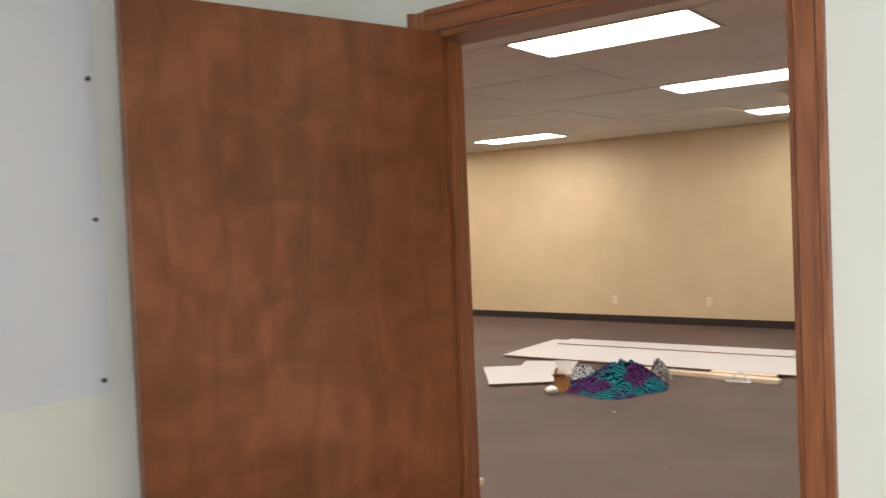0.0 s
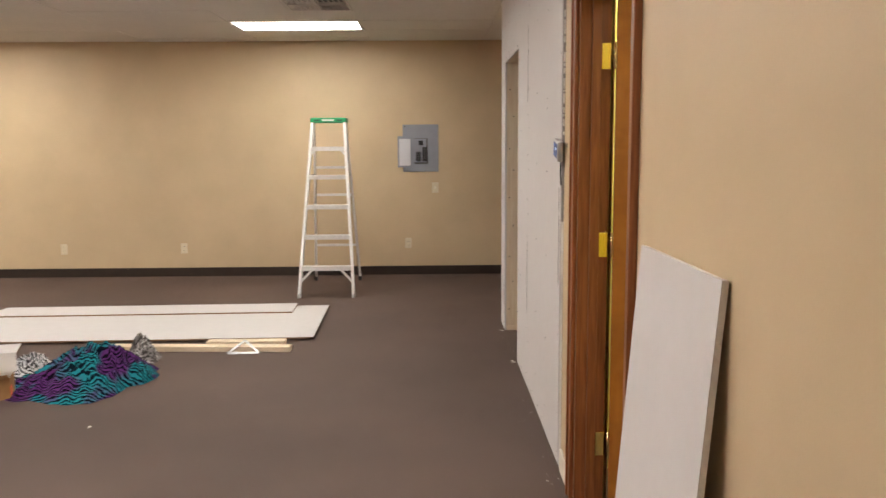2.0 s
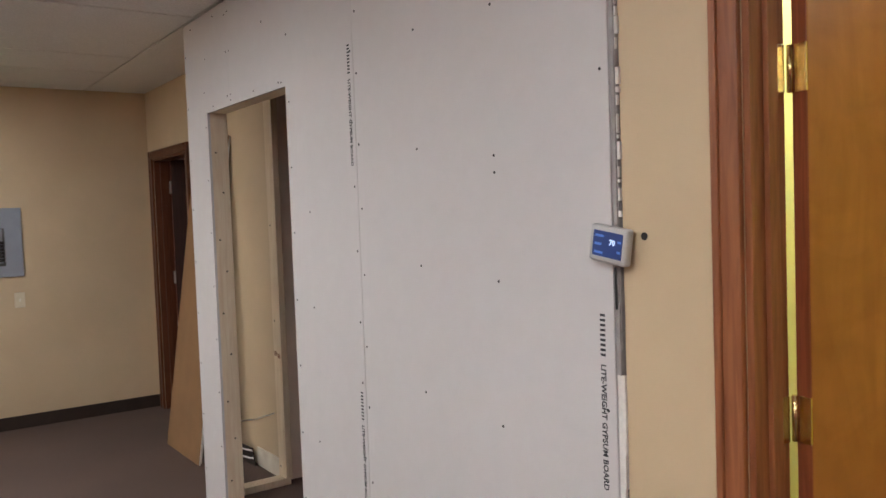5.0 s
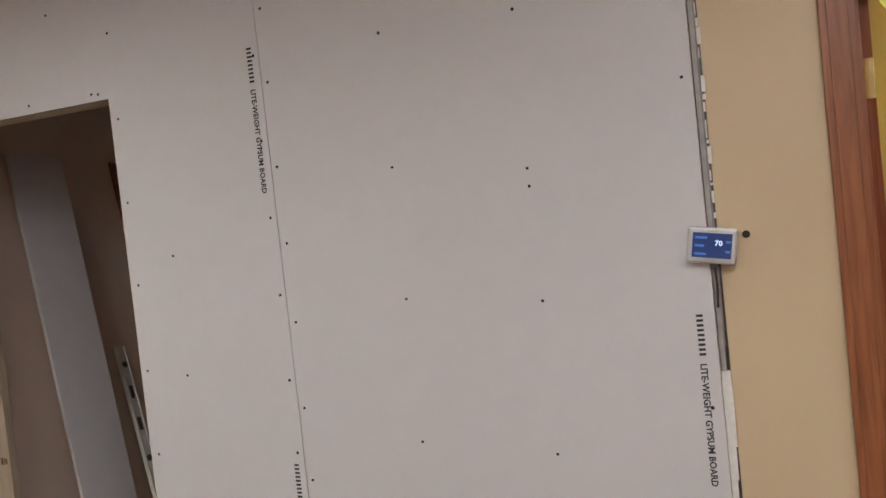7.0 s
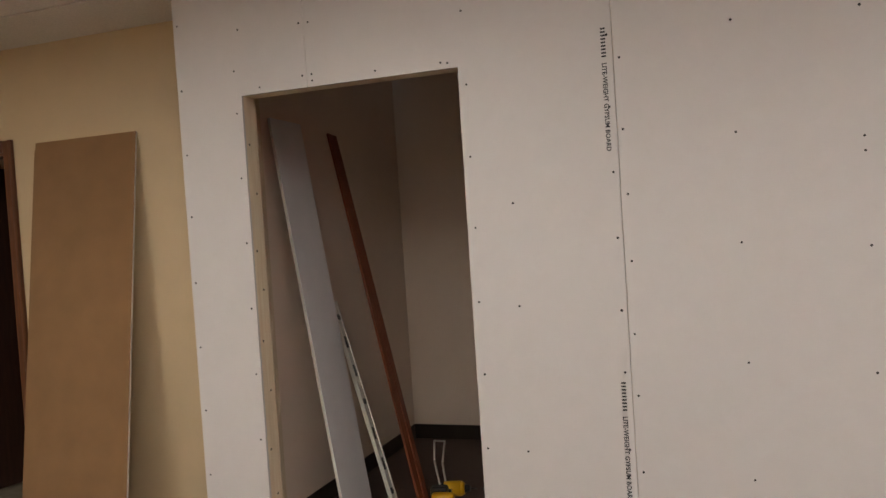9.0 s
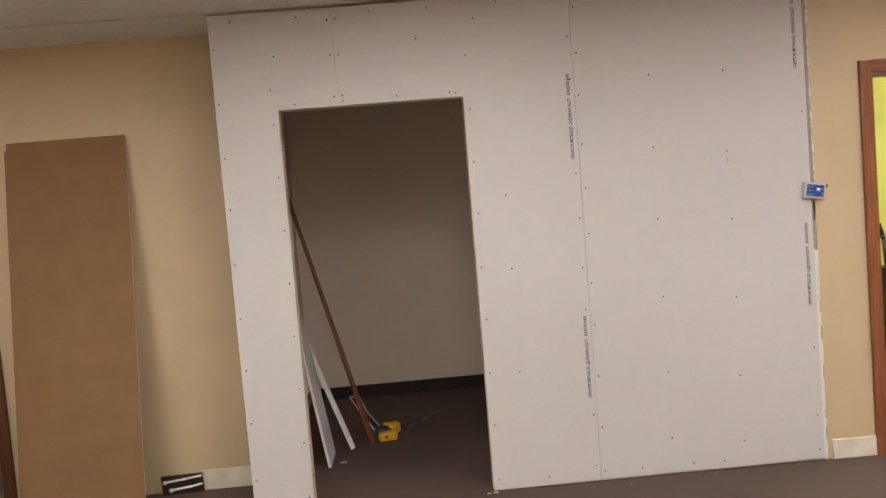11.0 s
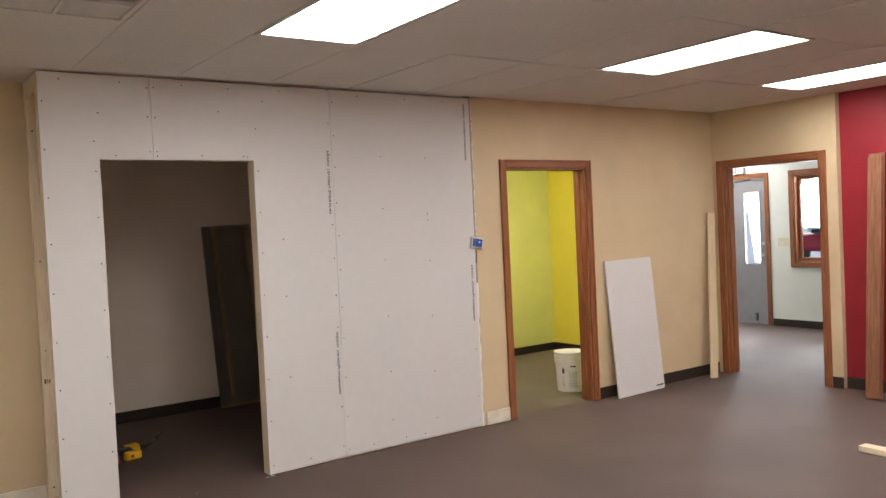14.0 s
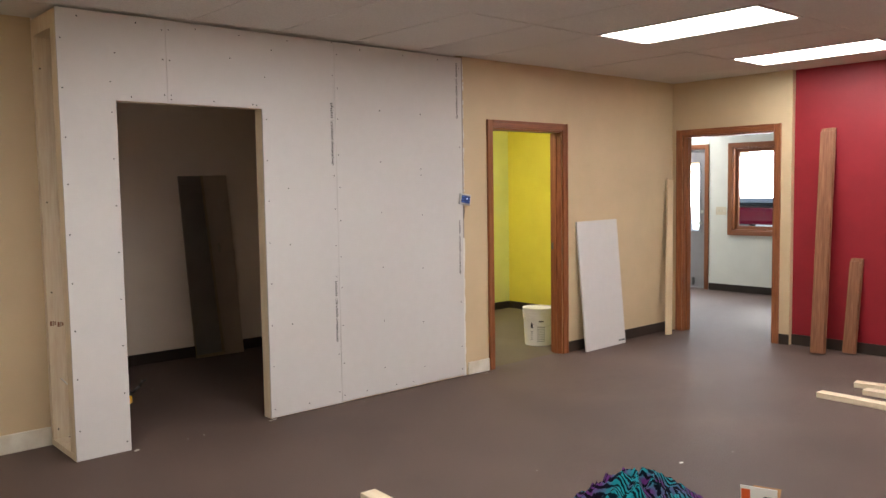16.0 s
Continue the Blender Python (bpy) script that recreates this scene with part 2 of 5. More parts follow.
def text_mesh(body, height):
    """Lettering as a mesh in the xy plane, starting at the origin."""
    cu = bpy.data.curves.new("lettering", 'FONT')
    cu.body, cu.size, cu.extrude = body, height * 1.4, 0.0003
    cu.resolution_u = 2
    cu.offset = height * 0.035
    tmp = new("lettering_tmp", cu)
    bpy.context.view_layer.update()
    me = bpy.data.meshes.new_from_object(tmp)
    bpy.data.objects.remove(tmp)
    bm = bmesh.new()
    bm.from_mesh(me)
    bpy.data.meshes.remove(me)
    return bm


# ---- plan ----
XB, XV, XV2 = -5.57, 3.05, 3.19        # back wall, vestibule wall, its other face
YW = 0.012                             # painted face of the yellow room's wall
YL = 0.475                             # face of the recessed wall
YR = 2.39                              # rear wall of the small rooms
YS = -8.2                              # south wall
XE = 6.30                              # exit wall
YP = -1.42                             # vestibule's south wall

# floors
structure("floor", BB((XB - 0.2, XV + 0.07, YS - 0.2, 0.07, -0.12, 0.0), (XB - 0.2, -3.1, 0.07, 0.5, -0.12, 0.0), (-3.1, -0.03, 0.07, YR, -0.12, 0.0)),
          CARPET, "worn brown carpet with lint and dust", "floor")
structure("floor_vestibule", B(XV + 0.07, XE + 0.1, YP - 0.1, 4.1, -0.12, 0.0), CARPET, "brown carpet lit by daylight", "floor")
structure("floor_yellow_room", B(-0.03, XV + 0.07, 0.07, YR, -0.12, 0.0), CARPET_OLIVE, "olive brown carpet", "floor")
structure("floor_dark_room", B(XB - 1.2, -3.1, 0.5, 3.6, -0.12, 0.0), BEIGE_TILE, "pale worn vinyl floor", "floor")

# walls of the main room
structure("wall_back", B(XB - 0.15, XB, YS - 0.15, YL + 0.12, 0, CEIL + 0.3), TAN, "tan painted wall", "wall")
structure("wall_south", B(XB, XV + 0.3, YS - 0.15, YS, 0, CEIL + 0.3), TAN, "tan painted wall", "wall")
DX0, DX1 = -5.43, -4.58                # dark room's door
structure("wall_recessed", BB((XB, DX0, YL, YL + 0.12, 0, CEIL + 0.1), (DX1, -3.066, YL, YL + 0.12, 0, CEIL + 0.1), (DX0, DX1, YL, YL + 0.12, 2.05, CEIL + 0.1)),
          TAN, "tan painted wall beside the new partition", "wall")
YD0, YD1 = 0.35, 1.25                  # yellow room's door
structure("wall_yellow_door", BB((0.022, YD0, YW, YW + 0.12, 0, CEIL + 0.1), (YD1, XV, YW, YW + 0.12, 0, CEIL + 0.1), (YD0, YD1, YW, YW + 0.12, 2.05, CEIL + 0.1)),
          TAN, "tan painted wall with a doorway", "wall")
VD0, VD1 = -1.108, -0.11                # vestibule door
structure("wall_vestibule_door", BB((XV, XV + 0.07, VD1, YR, 0, CEIL + 0.1), (XV, XV + 0.07, -1.27, VD0, 0, CEIL + 0.1), (XV, XV + 0.07, VD0, VD1, 2.05, CEIL + 0.1)),
          TAN, "tan painted wall with a doorway", "wall")
structure("wall_vestibule_inner", BB((XV + 0.07, XV2, VD1, 4.0, 0, CEIL + 0.1), (XV + 0.07, XV2, YP, VD0, 0, CEIL + 0.1), (XV + 0.07, XV2, VD0, VD1, 2.05, CEIL + 0.1)),
          WHITE_PAINT, "white painted wall", "wall")
structure("wall_red", BB((XV + 0.06, XV + 0.068, YP - 0.1, -1.27, 0, CEIL + 0.1), (XV + 0.06, XV + 0.2, YS, YP - 0.1, 0, CEIL + 0.1)), RED, "deep red painted accent wall with scuffs", "wall")
# closet, yellow room
structure("wall_closet_left", BB((-3.18, -3.06, YL + 0.12, YR, 0, CEIL + 0.1), (-3.064, -3.056, YL + 0.001, YL + 0.118, 0, CEIL)), GREIGE, "greige painted closet wall", "wall")
structure("wall_closet_rear", B(-3.18, -0.06, YR, YR + 0.12, 0, CEIL + 0.1), GREIGE, "greige painted closet wall", "wall")
structure("wall_closet_right", B(-0.06, -0.03, YW + 0.12, YR, 0, CEIL + 0.1), GREIGE, "greige painted closet wall", "wall")
structure("wall_yellow_rear", B(-0.06, XV, YR, YR + 0.12, 0, CEIL + 0.1), LIME, "pale lime yellow painted wall", "wall")
structure("wall_yellow_left", B(-0.028, 0.02, YW + 0.12, YR, 0, CEIL + 0.1), LIME, "pale lime yellow painted wall", "wall")
structure("wall_yellow_right", B(XV - 0.03, XV - 0.003, YW + 0.12, YR, 0, CEIL + 0.1), YELLOW, "strong yellow painted wall", "wall")
structure("wall_yellow_front", BB((0.02, YD0, YW + 0.122, YW + 0.135, 0, CEIL), (YD1, XV - 0.03, YW + 0.122, YW + 0.135, 0, CEIL), (YD0, YD1, YW + 0.122, YW + 0.135, 2.05, CEIL)),
          LIME, "pale lime yellow painted wall", "wall")
# dark room
structure("wall_dark_room", BB((XB - 1.2, XB - 1.05, 0.5, 3.6, 0, CEIL), (XB - 1.05, -3.18, 3.45, 3.6, 0, CEIL), (-3.32, -3.185, 0.6, 3.45, 0, CEIL), (XB - 1.05, XB - 0.15, 0.35, 0.5, 0, CEIL)),
          GREIGE, "greige painted wall in an unlit room", "wall")
# vestibule
EX0, EX1 = 1.55, 2.45                  # exit door
WN0, WN1, WZ0, WZ1 = 0.22, 1.12, 0.88, 2.06
structure("wall_exit", BB((XE, XE + 0.16, YP - 0.1, WN0, 0, CEIL + 0.1), (XE, XE + 0.16, WN1, EX0, 0, CEIL + 0.1), (XE, XE + 0.16, EX1, 4.1, 0, CEIL + 0.1),
                          (XE, XE + 0.16, EX0, EX1, 2.06, CEIL + 0.1), (XE, XE + 0.16, WN0, WN1, WZ1, CEIL + 0.1), (XE, XE + 0.16, WN0, WN1, 0, WZ0)),
          WHITE_PAINT, "pale mint white painted wall", "wall")
structure("wall_vestibule_south", B(XV2, XE, YP - 0.1, YP, 0, CEIL + 0.1), WHITE_PAINT, "white painted wall", "wall")
structure("wall_vestibule_north", B(XV2, XE, 4.0, 4.1, 0, CEIL + 0.1), WHITE_PAINT, "white painted wall", "wall")

# lights in the ceiling grid: (column, row)
GX, GY = 0.605, 1.22
# (-4, 6) and (3, 6) are unseen, added to send light into the closet
cols = [(-8, 1), (-4, 1), (0, 1), (3, 1), (-8, 4), (-4, 4), (0, 4), (3, 4), (-8, 6), (-4, 6), (0, 6), (3, 6)]
VENT = (-6, 1)


def ceiling_main():
    bm = bmesh.new()
    rng = random.Random(4)
    k0, k1 = -10, 5
    for i in range(k0, k1):
        for j in range(0, 7):
            if (i, j) in cols:
                continue
            x0, x1 = 0.14 + i * GX, 0.14 + (i + 1) * GX
            y1, y0 = -j * GY, -(j + 1) * GY
            x0, x1 = max(x0, XB), min(x1, XV + 0.1)
            y0 = max(y0, YS)
            if x1 - x0 < 0.05 or y1 - y0 < 0.05:
                continue
            if (i, j) == VENT:
                y1 -= 0.54
            dz = rng.uniform(-0.001, 0.004)
            tilt = rng.uniform(-0.002, 0.002)
            box(bm, x0 + 0.003, x1 - 0.003, y0 + 0.003, y1 - 0.003, CEIL + 0.001 + dz, CEIL + 0.018 + dz + tilt)
    # strip over the recess
    box(bm, XB, -3.03, 0.012, YL, CEIL + 0.002, CEIL + 0.02)
    ob = structure("ceiling", bm, TILE, "off-white drop ceiling of mineral fibre tiles, slightly uneven", "ceiling")
    bm = bmesh.new()
    for i in range(k0, k1 + 1):
        x = 0.14 + i * GX
        if XB < x < XV:
            box(bm, x - 0.010, x + 0.010, YS, 0.0, CEIL + 0.0065, CEIL + 0.028)
    for j in range(0, 7):
        y = -j * GY
        box(bm, XB, XV + 0.1, y - 0.010, y + 0.010, CEIL + 0.0077, CEIL + 0.03)
    structure("ceiling_grid", bm, TBAR, "white metal ceiling grid", "ceiling grid")
    structure("ceiling_deck", B(XB - 0.2, XV + 0.3, YS - 0.2, 0.6, CEIL + 0.2, CEIL + 0.3), TILE, "dark deck above the ceiling", "ceiling")


ceiling_main()
structure("ceiling_closet", B(-3.028, -0.03, 0.0, YR + 0.1, CEIL + 0.0025, CEIL + 0.03), TILE, "off-white closet ceiling", "ceiling")
structure("ceiling_yellow_room", B(-0.03, XV + 0.07, YW + 0.1, YR + 0.1, CEIL + 0.004, CEIL + 0.03), TILE, "off-white ceiling", "ceiling")
structure("ceiling_vestibule", B(XV + 0.07, XE + 0.16, YP - 0.1, 4.1, CEIL + 0.004, CEIL + 0.03), TILE, "off-white ceiling", "ceiling")
structure("ceiling_dark_room", B(XB - 1.2, -3.18, YL + 0.1, 3.6, CEIL + 0.004, CEIL + 0.03), TILE, "off-white ceiling", "ceiling")


def troffer(x0, y0, x1, y1, z=CEIL):
    t = thing("ceiling_light", ((x0 + x1) / 2, (y0 + y1) / 2, z), "lit white recessed fluorescent troffer in the ceiling grid", "ceiling light", "troffers")
    part("diffuser", B(x0 + 0.022, x1 - 0.022, y0 + 0.022, y1 - 0.022, z + 0.003, z + 0.008), LIGHT_MAT, t, "glowing white acrylic diffuser")
    part("frame", BB((x0, x0 + 0.022, y0, y1, z - 0.002, z + 0.03), (x1 - 0.022, x1, y0, y1, z - 0.002, z + 0.03),
                     (x0 + 0.022, x1 - 0.022, y0, y0 + 0.022, z - 0.002, z + 0.03), (x0 + 0.022, x1 - 0.022, y1 - 0.022, y1, z - 0.002, z + 0.03)), TBAR, t)
    part("housing", B(x0 + 0.01, x1 - 0.01, y0 + 0.01, y1 - 0.01, z + 0.03, z + 0.09), TBAR, t)


for i, j in cols:
    troffer(0.14 + i * GX + 0.012, -(j + 1) * GY + 0.012, 0.14 + (i + 1) * GX - 0.012, -j * GY - 0.012)
troffer(0.12, 0.30, 0.72, 1.52, CEIL - 0.006)
# second light, added to brighten the yellow room
troffer(1.75, 0.75, 2.35, 1.25, CEIL - 0.006)
troffer(5.3, 1.6, 5.9, 2.82, CEIL - 0.006)


def ceiling_vent():
    x0, x1 = 0.14 + VENT[0] * GX + 0.01, 0.14 + (VENT[0] + 1) * GX - 0.01
    y1, y0 = -GY - 0.008, -GY - 0.53
    v = thing("ceiling_vent", ((x0 + x1) / 2, (y0 + y1) / 2, CEIL), "white louvred ceiling air vent, one half darker", "vent")
    part("frame", BB((x0, x0 + 0.02, y0, y1, CEIL - 0.004, CEIL + 0.02), (x1 - 0.02, x1, y0, y1, CEIL - 0.004, CEIL + 0.02),
                     (x0 + 0.02, x1 - 0.02, y0, y0 + 0.02, CEIL - 0.004, CEIL + 0.02), (x0 + 0.02, x1 - 0.02, y1 - 0.02, y1, CEIL - 0.004, CEIL + 0.02),
                     (x0 + 0.02, x1 - 0.02, (y0 + y1) / 2 - 0.008, (y0 + y1) / 2 + 0.008, CEIL - 0.003, CEIL + 0.02),
                     ((x0 + x1) / 2 - 0.008, (x0 + x1) / 2 + 0.008, y0 + 0.02, y1 - 0.02, CEIL - 0.003, CEIL + 0.018)), TBAR, v)
    part("duct", B(x0 + 0.012, x1 - 0.012, y0 + 0.012, y1 - 0.012, CEIL + 0.05, CEIL + 0.06), BLACK, v)
    n = 12
    for k in range(n):
        y = y0 + 0.03 + (y1 - y0 - 0.06) * k / (n - 1)
        tilt = 35 if k < n / 2 else -35
        bm = B(-(x1 - x0) / 2 + 0.02, (x1 - x0) / 2 - 0.02, -0.013, 0.013, -0.001, 0.001)
        part("slat", bm, TBAR, v, m=pose((x0 + x1) / 2, y, CEIL + 0.012, tilt))


ceiling_vent()

# ---- baseboards ----
structure("baseboard_back", B(XB, XB + 0.006, YS, YL, 0, 0.10), BASE, "dark vinyl baseboard", "baseboard")
structure("baseboard_right", B(1.31, XV, YW - 0.006, YW, 0, 0.10), BASE, "dark vinyl baseboard", "baseboard")
structure("baseboard_vestibule_door", B(XV - 0.006, XV, -1.27, -1.10, 0, 0.10), BASE, "dark vinyl baseboard", "baseboard")
structure("baseboard_red", B(XV + 0.054, XV + 0.06, YS, -1.27, 0, 0.10), BASE, "dark vinyl baseboard", "baseboard")
structure("baseboard_closet", BB((-3.06, -0.06, YR - 0.006, YR, 0, 0.10), (-3.06, -3.054, 0.75, YR - 0.006, 0, 0.10)), BASE, "dark vinyl baseboard", "baseboard")
structure("baseboard_yellow", BB((0.02, XV - 0.03, YR - 0.006, YR, 0, 0.09), (XV - 0.036, XV - 0.03, 0.2, YR - 0.006, 0, 0.09)), BASE, "dark vinyl baseboard", "baseboard")
structure("baseboard_exit", BB((XE - 0.006, XE, YP, EX0 - 0.07, 0, 0.10), (XE - 0.006, XE, EX1 + 0.07, 4.0, 0, 0.1)), BASE, "dark vinyl baseboard", "baseboard")
structure("baseboard_recess_left", B(XB, DX0 - 0.06, YL - 0.006, YL, 0, 0.10), BASE, "dark vinyl baseboard", "baseboard")
structure("baseboard_dark_room", B(-6.6, -3.33, 3.44, 3.45, 0, 0.1), BASE, "dark vinyl baseboard", "baseboard")
structure("baseboard_primed_left", B(-3.46, -3.07, YL - 0.012, YL, 0, 0.115, bev=0.002), PRIMED, "white primed wooden baseboard, unpainted", "baseboard")
structure("baseboard_primed_right", B(0.045, 0.288, YW - 0.012, YW, 0, 0.105, bev=0.002), PRIMED, "white primed wooden baseboard, chipped", "baseboard")


# ---- door frames and doors ----
def casing_x(name, x0, x1, face, depth, sign, h, label, both=True, side_mat=OAK, head_mat=OAK_X):
    """Casing and jamb round a doorway in a wall that runs along x. face: y of the wall's front; sign: -1 when the front looks to -y."""
    w = 0.062
    t = thing(name, ((x0 + x1) / 2, face, 0), label, "door frame", kind="structure")
    faces = [(face, -1)] + ([(face + depth, 1)] if both else [])
    for f, s in faces:
        y0, y1 = sorted((f, f + s * 0.017))
        yo0, yo1 = sorted((f, f + s * 0.024))
        for xa, xb, xo in ((x0 - w, x0, x0 - w - 0.002), (x1, x1 + w, x1 + w - 0.016)):
            part("side_casing", BB((xa, xb, y0, y1, 0, h + w), (xo, xo + 0.018, yo0, yo1, 0, h + w + 0.002), bev=0.003), side_mat, t)
        part("head_casing", BB((x0, x1, y0, y1, h, h + w), (x0, x1, yo0, yo1, h + w - 0.016, h + w + 0.002), bev=0.003), head_mat, t)
    ya, yb = face + 0.001, face + depth - 0.001
    part("jamb", BB((x0 - 0.002, x0 + 0.016, ya, yb, 0, h), (x0 + 0.016, x0 + 0.028, ya + 0.045, ya + 0.08, 0, h), bev=0.001), side_mat, t)
    part("jamb", BB((x1 - 0.016, x1 + 0.002, ya, yb, 0, h), (x1 - 0.028, x1 - 0.016, ya + 0.045, ya + 0.08, 0, h), bev=0.001), side_mat, t)
    part("head_jamb", BB((x0 + 0.016, x1 - 0.016, ya, yb, h - 0.016, h + 0.002), bev=0.001), head_mat, t)
    return t


def casing_y(name, y0, y1, face, depth, h, label):
    """The same in a wall that runs along y; face: the smaller x."""
    w = 0.062
    t = thing(name, (face, (y0 + y1) / 2, 0), label, "door frame", kind="structure")
    for f, s in ((face, -1), (face + depth, 1)):
        a, b = sorted((f, f + s * 0.017))
        ao, bo = sorted((f, f + s * 0.024))
        for ya, yb, yo in ((y0 - w, y0, y0 - w - 0.002), (y1, y1 + w, y1 + w - 0.016)):
            part("side_casing", BB((a, b, ya, yb, 0, h + w), (ao, bo, yo, yo + 0.018, 0, h + w + 0.002), bev=0.003), OAK, t)
        part("head_casing", BB((a, b, y0, y1, h, h + w), (ao, bo, y0, y1, h + w - 0.016, h + w + 0.002), bev=0.003), OAK_Y, t)
    xa, xb = face + 0.001, face + depth - 0.001
    part("jamb", BB((xa, xb, y0 - 0.002, y0 + 0.016, 0, h), (xa + 0.05, xa + 0.085, y0 + 0.016, y0 + 0.028, 0, h), bev=0.001), OAK, t)
    part("jamb", BB((xa, xb, y1 - 0.016, y1 + 0.002, 0, h), (xa + 0.05, xa + 0.085, y1 - 0.028, y1 - 0.016, 0, h), bev=0.001), OAK, t)
    part("head_jamb", BB((xa, xb, y0 + 0.016, y1 - 0.016, h - 0.016, h + 0.002), bev=0.001), OAK_Y, t)
    return t


casing_x("door_frame_yellow", YD0, YD1, YW, 0.123, -1, 2.05, "stained oak door frame of the yellow room")
casing_x("door_frame_dark", DX0, DX1, YL, 0.12, -1, 2.05, "stained oak door frame of an unlit room, darkened as in shade", side_mat=OAK_SHADED, head_mat=OAK_SHADED)
casing_y("door_frame_vestibule", VD0, VD1, XV, 0.14, 2.05, "stained oak door frame between vestibule and main room")


def door_leaf(name, hinge, angle, width, mat, label, hinge_mat, side=1, knuckle=0.0):
    """A flush door, hinged at the origin, that runs along its own x axis turned by angle."""
    m = pose(hinge[0], hinge[1], 0, 0, 0, angle)
    t = new(name)
    t.matrix_basis = m
    tagged(t, label, "door", kind="structure")
    y0, y1 = (0.0, 0.04) if side > 0 else (-0.04, 0.0)
    leaf = part("leaf", B(0.004, width, y0, y1, 0.012, 2.045, bev=0.002), mat, t, m=m)
    part("leaf_edge", B(0.001, 0.0038, y0 + 0.001, y1 - 0.001, 0.013, 2.044), MAHOGANY, t, "dark red-brown door edge", m=m)
    for z in (0.25, 1.08, 1.82):
        hb = BB((-0.002, 0.003, y0 - 0.001, y0 + 0.03, z - 0.05, z + 0.05), bev=0.001)
        cyl(hb, (-0.004, knuckle, z - 0.05), (-0.004, knuckle, z + 0.05), 0.007, n=10)
        part("hinge", hb, hinge_mat, t, "brass butt hinge with rounded plate", m=m)
    return t


door_leaf("door_yellow_room", (YD0 + 0.022, YW + 0.140), 76, 0.86, VENEER_LIT, "flush wooden door standing open, its lit honey tone painted in", BRASS, side=-1)
door_leaf("door_vestibule", (XV2 + 0.006, -1.057), -16.5, 0.89, VENEER, "brown stained flush wooden door standing open", BRASS, side=-1, knuckle=-0.042)
door_leaf("door_dark_room", (DX0 + 0.018, YL + 0.126), 78, 0.80, DARK_WOOD, "dark stained flush door standing open", NICKEL, side=-1)
# hinge plates on the yellow room's jamb
for z in (0.25, 1.08, 1.82):
    single("hinge_plate", B(YD0 + 0.016, YD0 + 0.019, YW + 0.085, YW + 0.12, z - 0.05, z + 0.05, bev=0.001), BRASS, "bright brass hinge plate screwed to the oak jamb", "hinge", "jamb hinge plates")
single("strike_plate", B(YD1 - 0.019, YD1 - 0.016, YW + 0.09, YW + 0.115, 0.97, 1.03, bev=0.001), STEEL, "dark metal strike plate on the oak jamb", "strike plate")


# ---- partition of new drywall ----
PX0, OX0, OX1, SEAM, SEAM2, OZ = -3.066, -2.752, -1.80, -1.222, -2.44, 2.09
TOP = 2.588


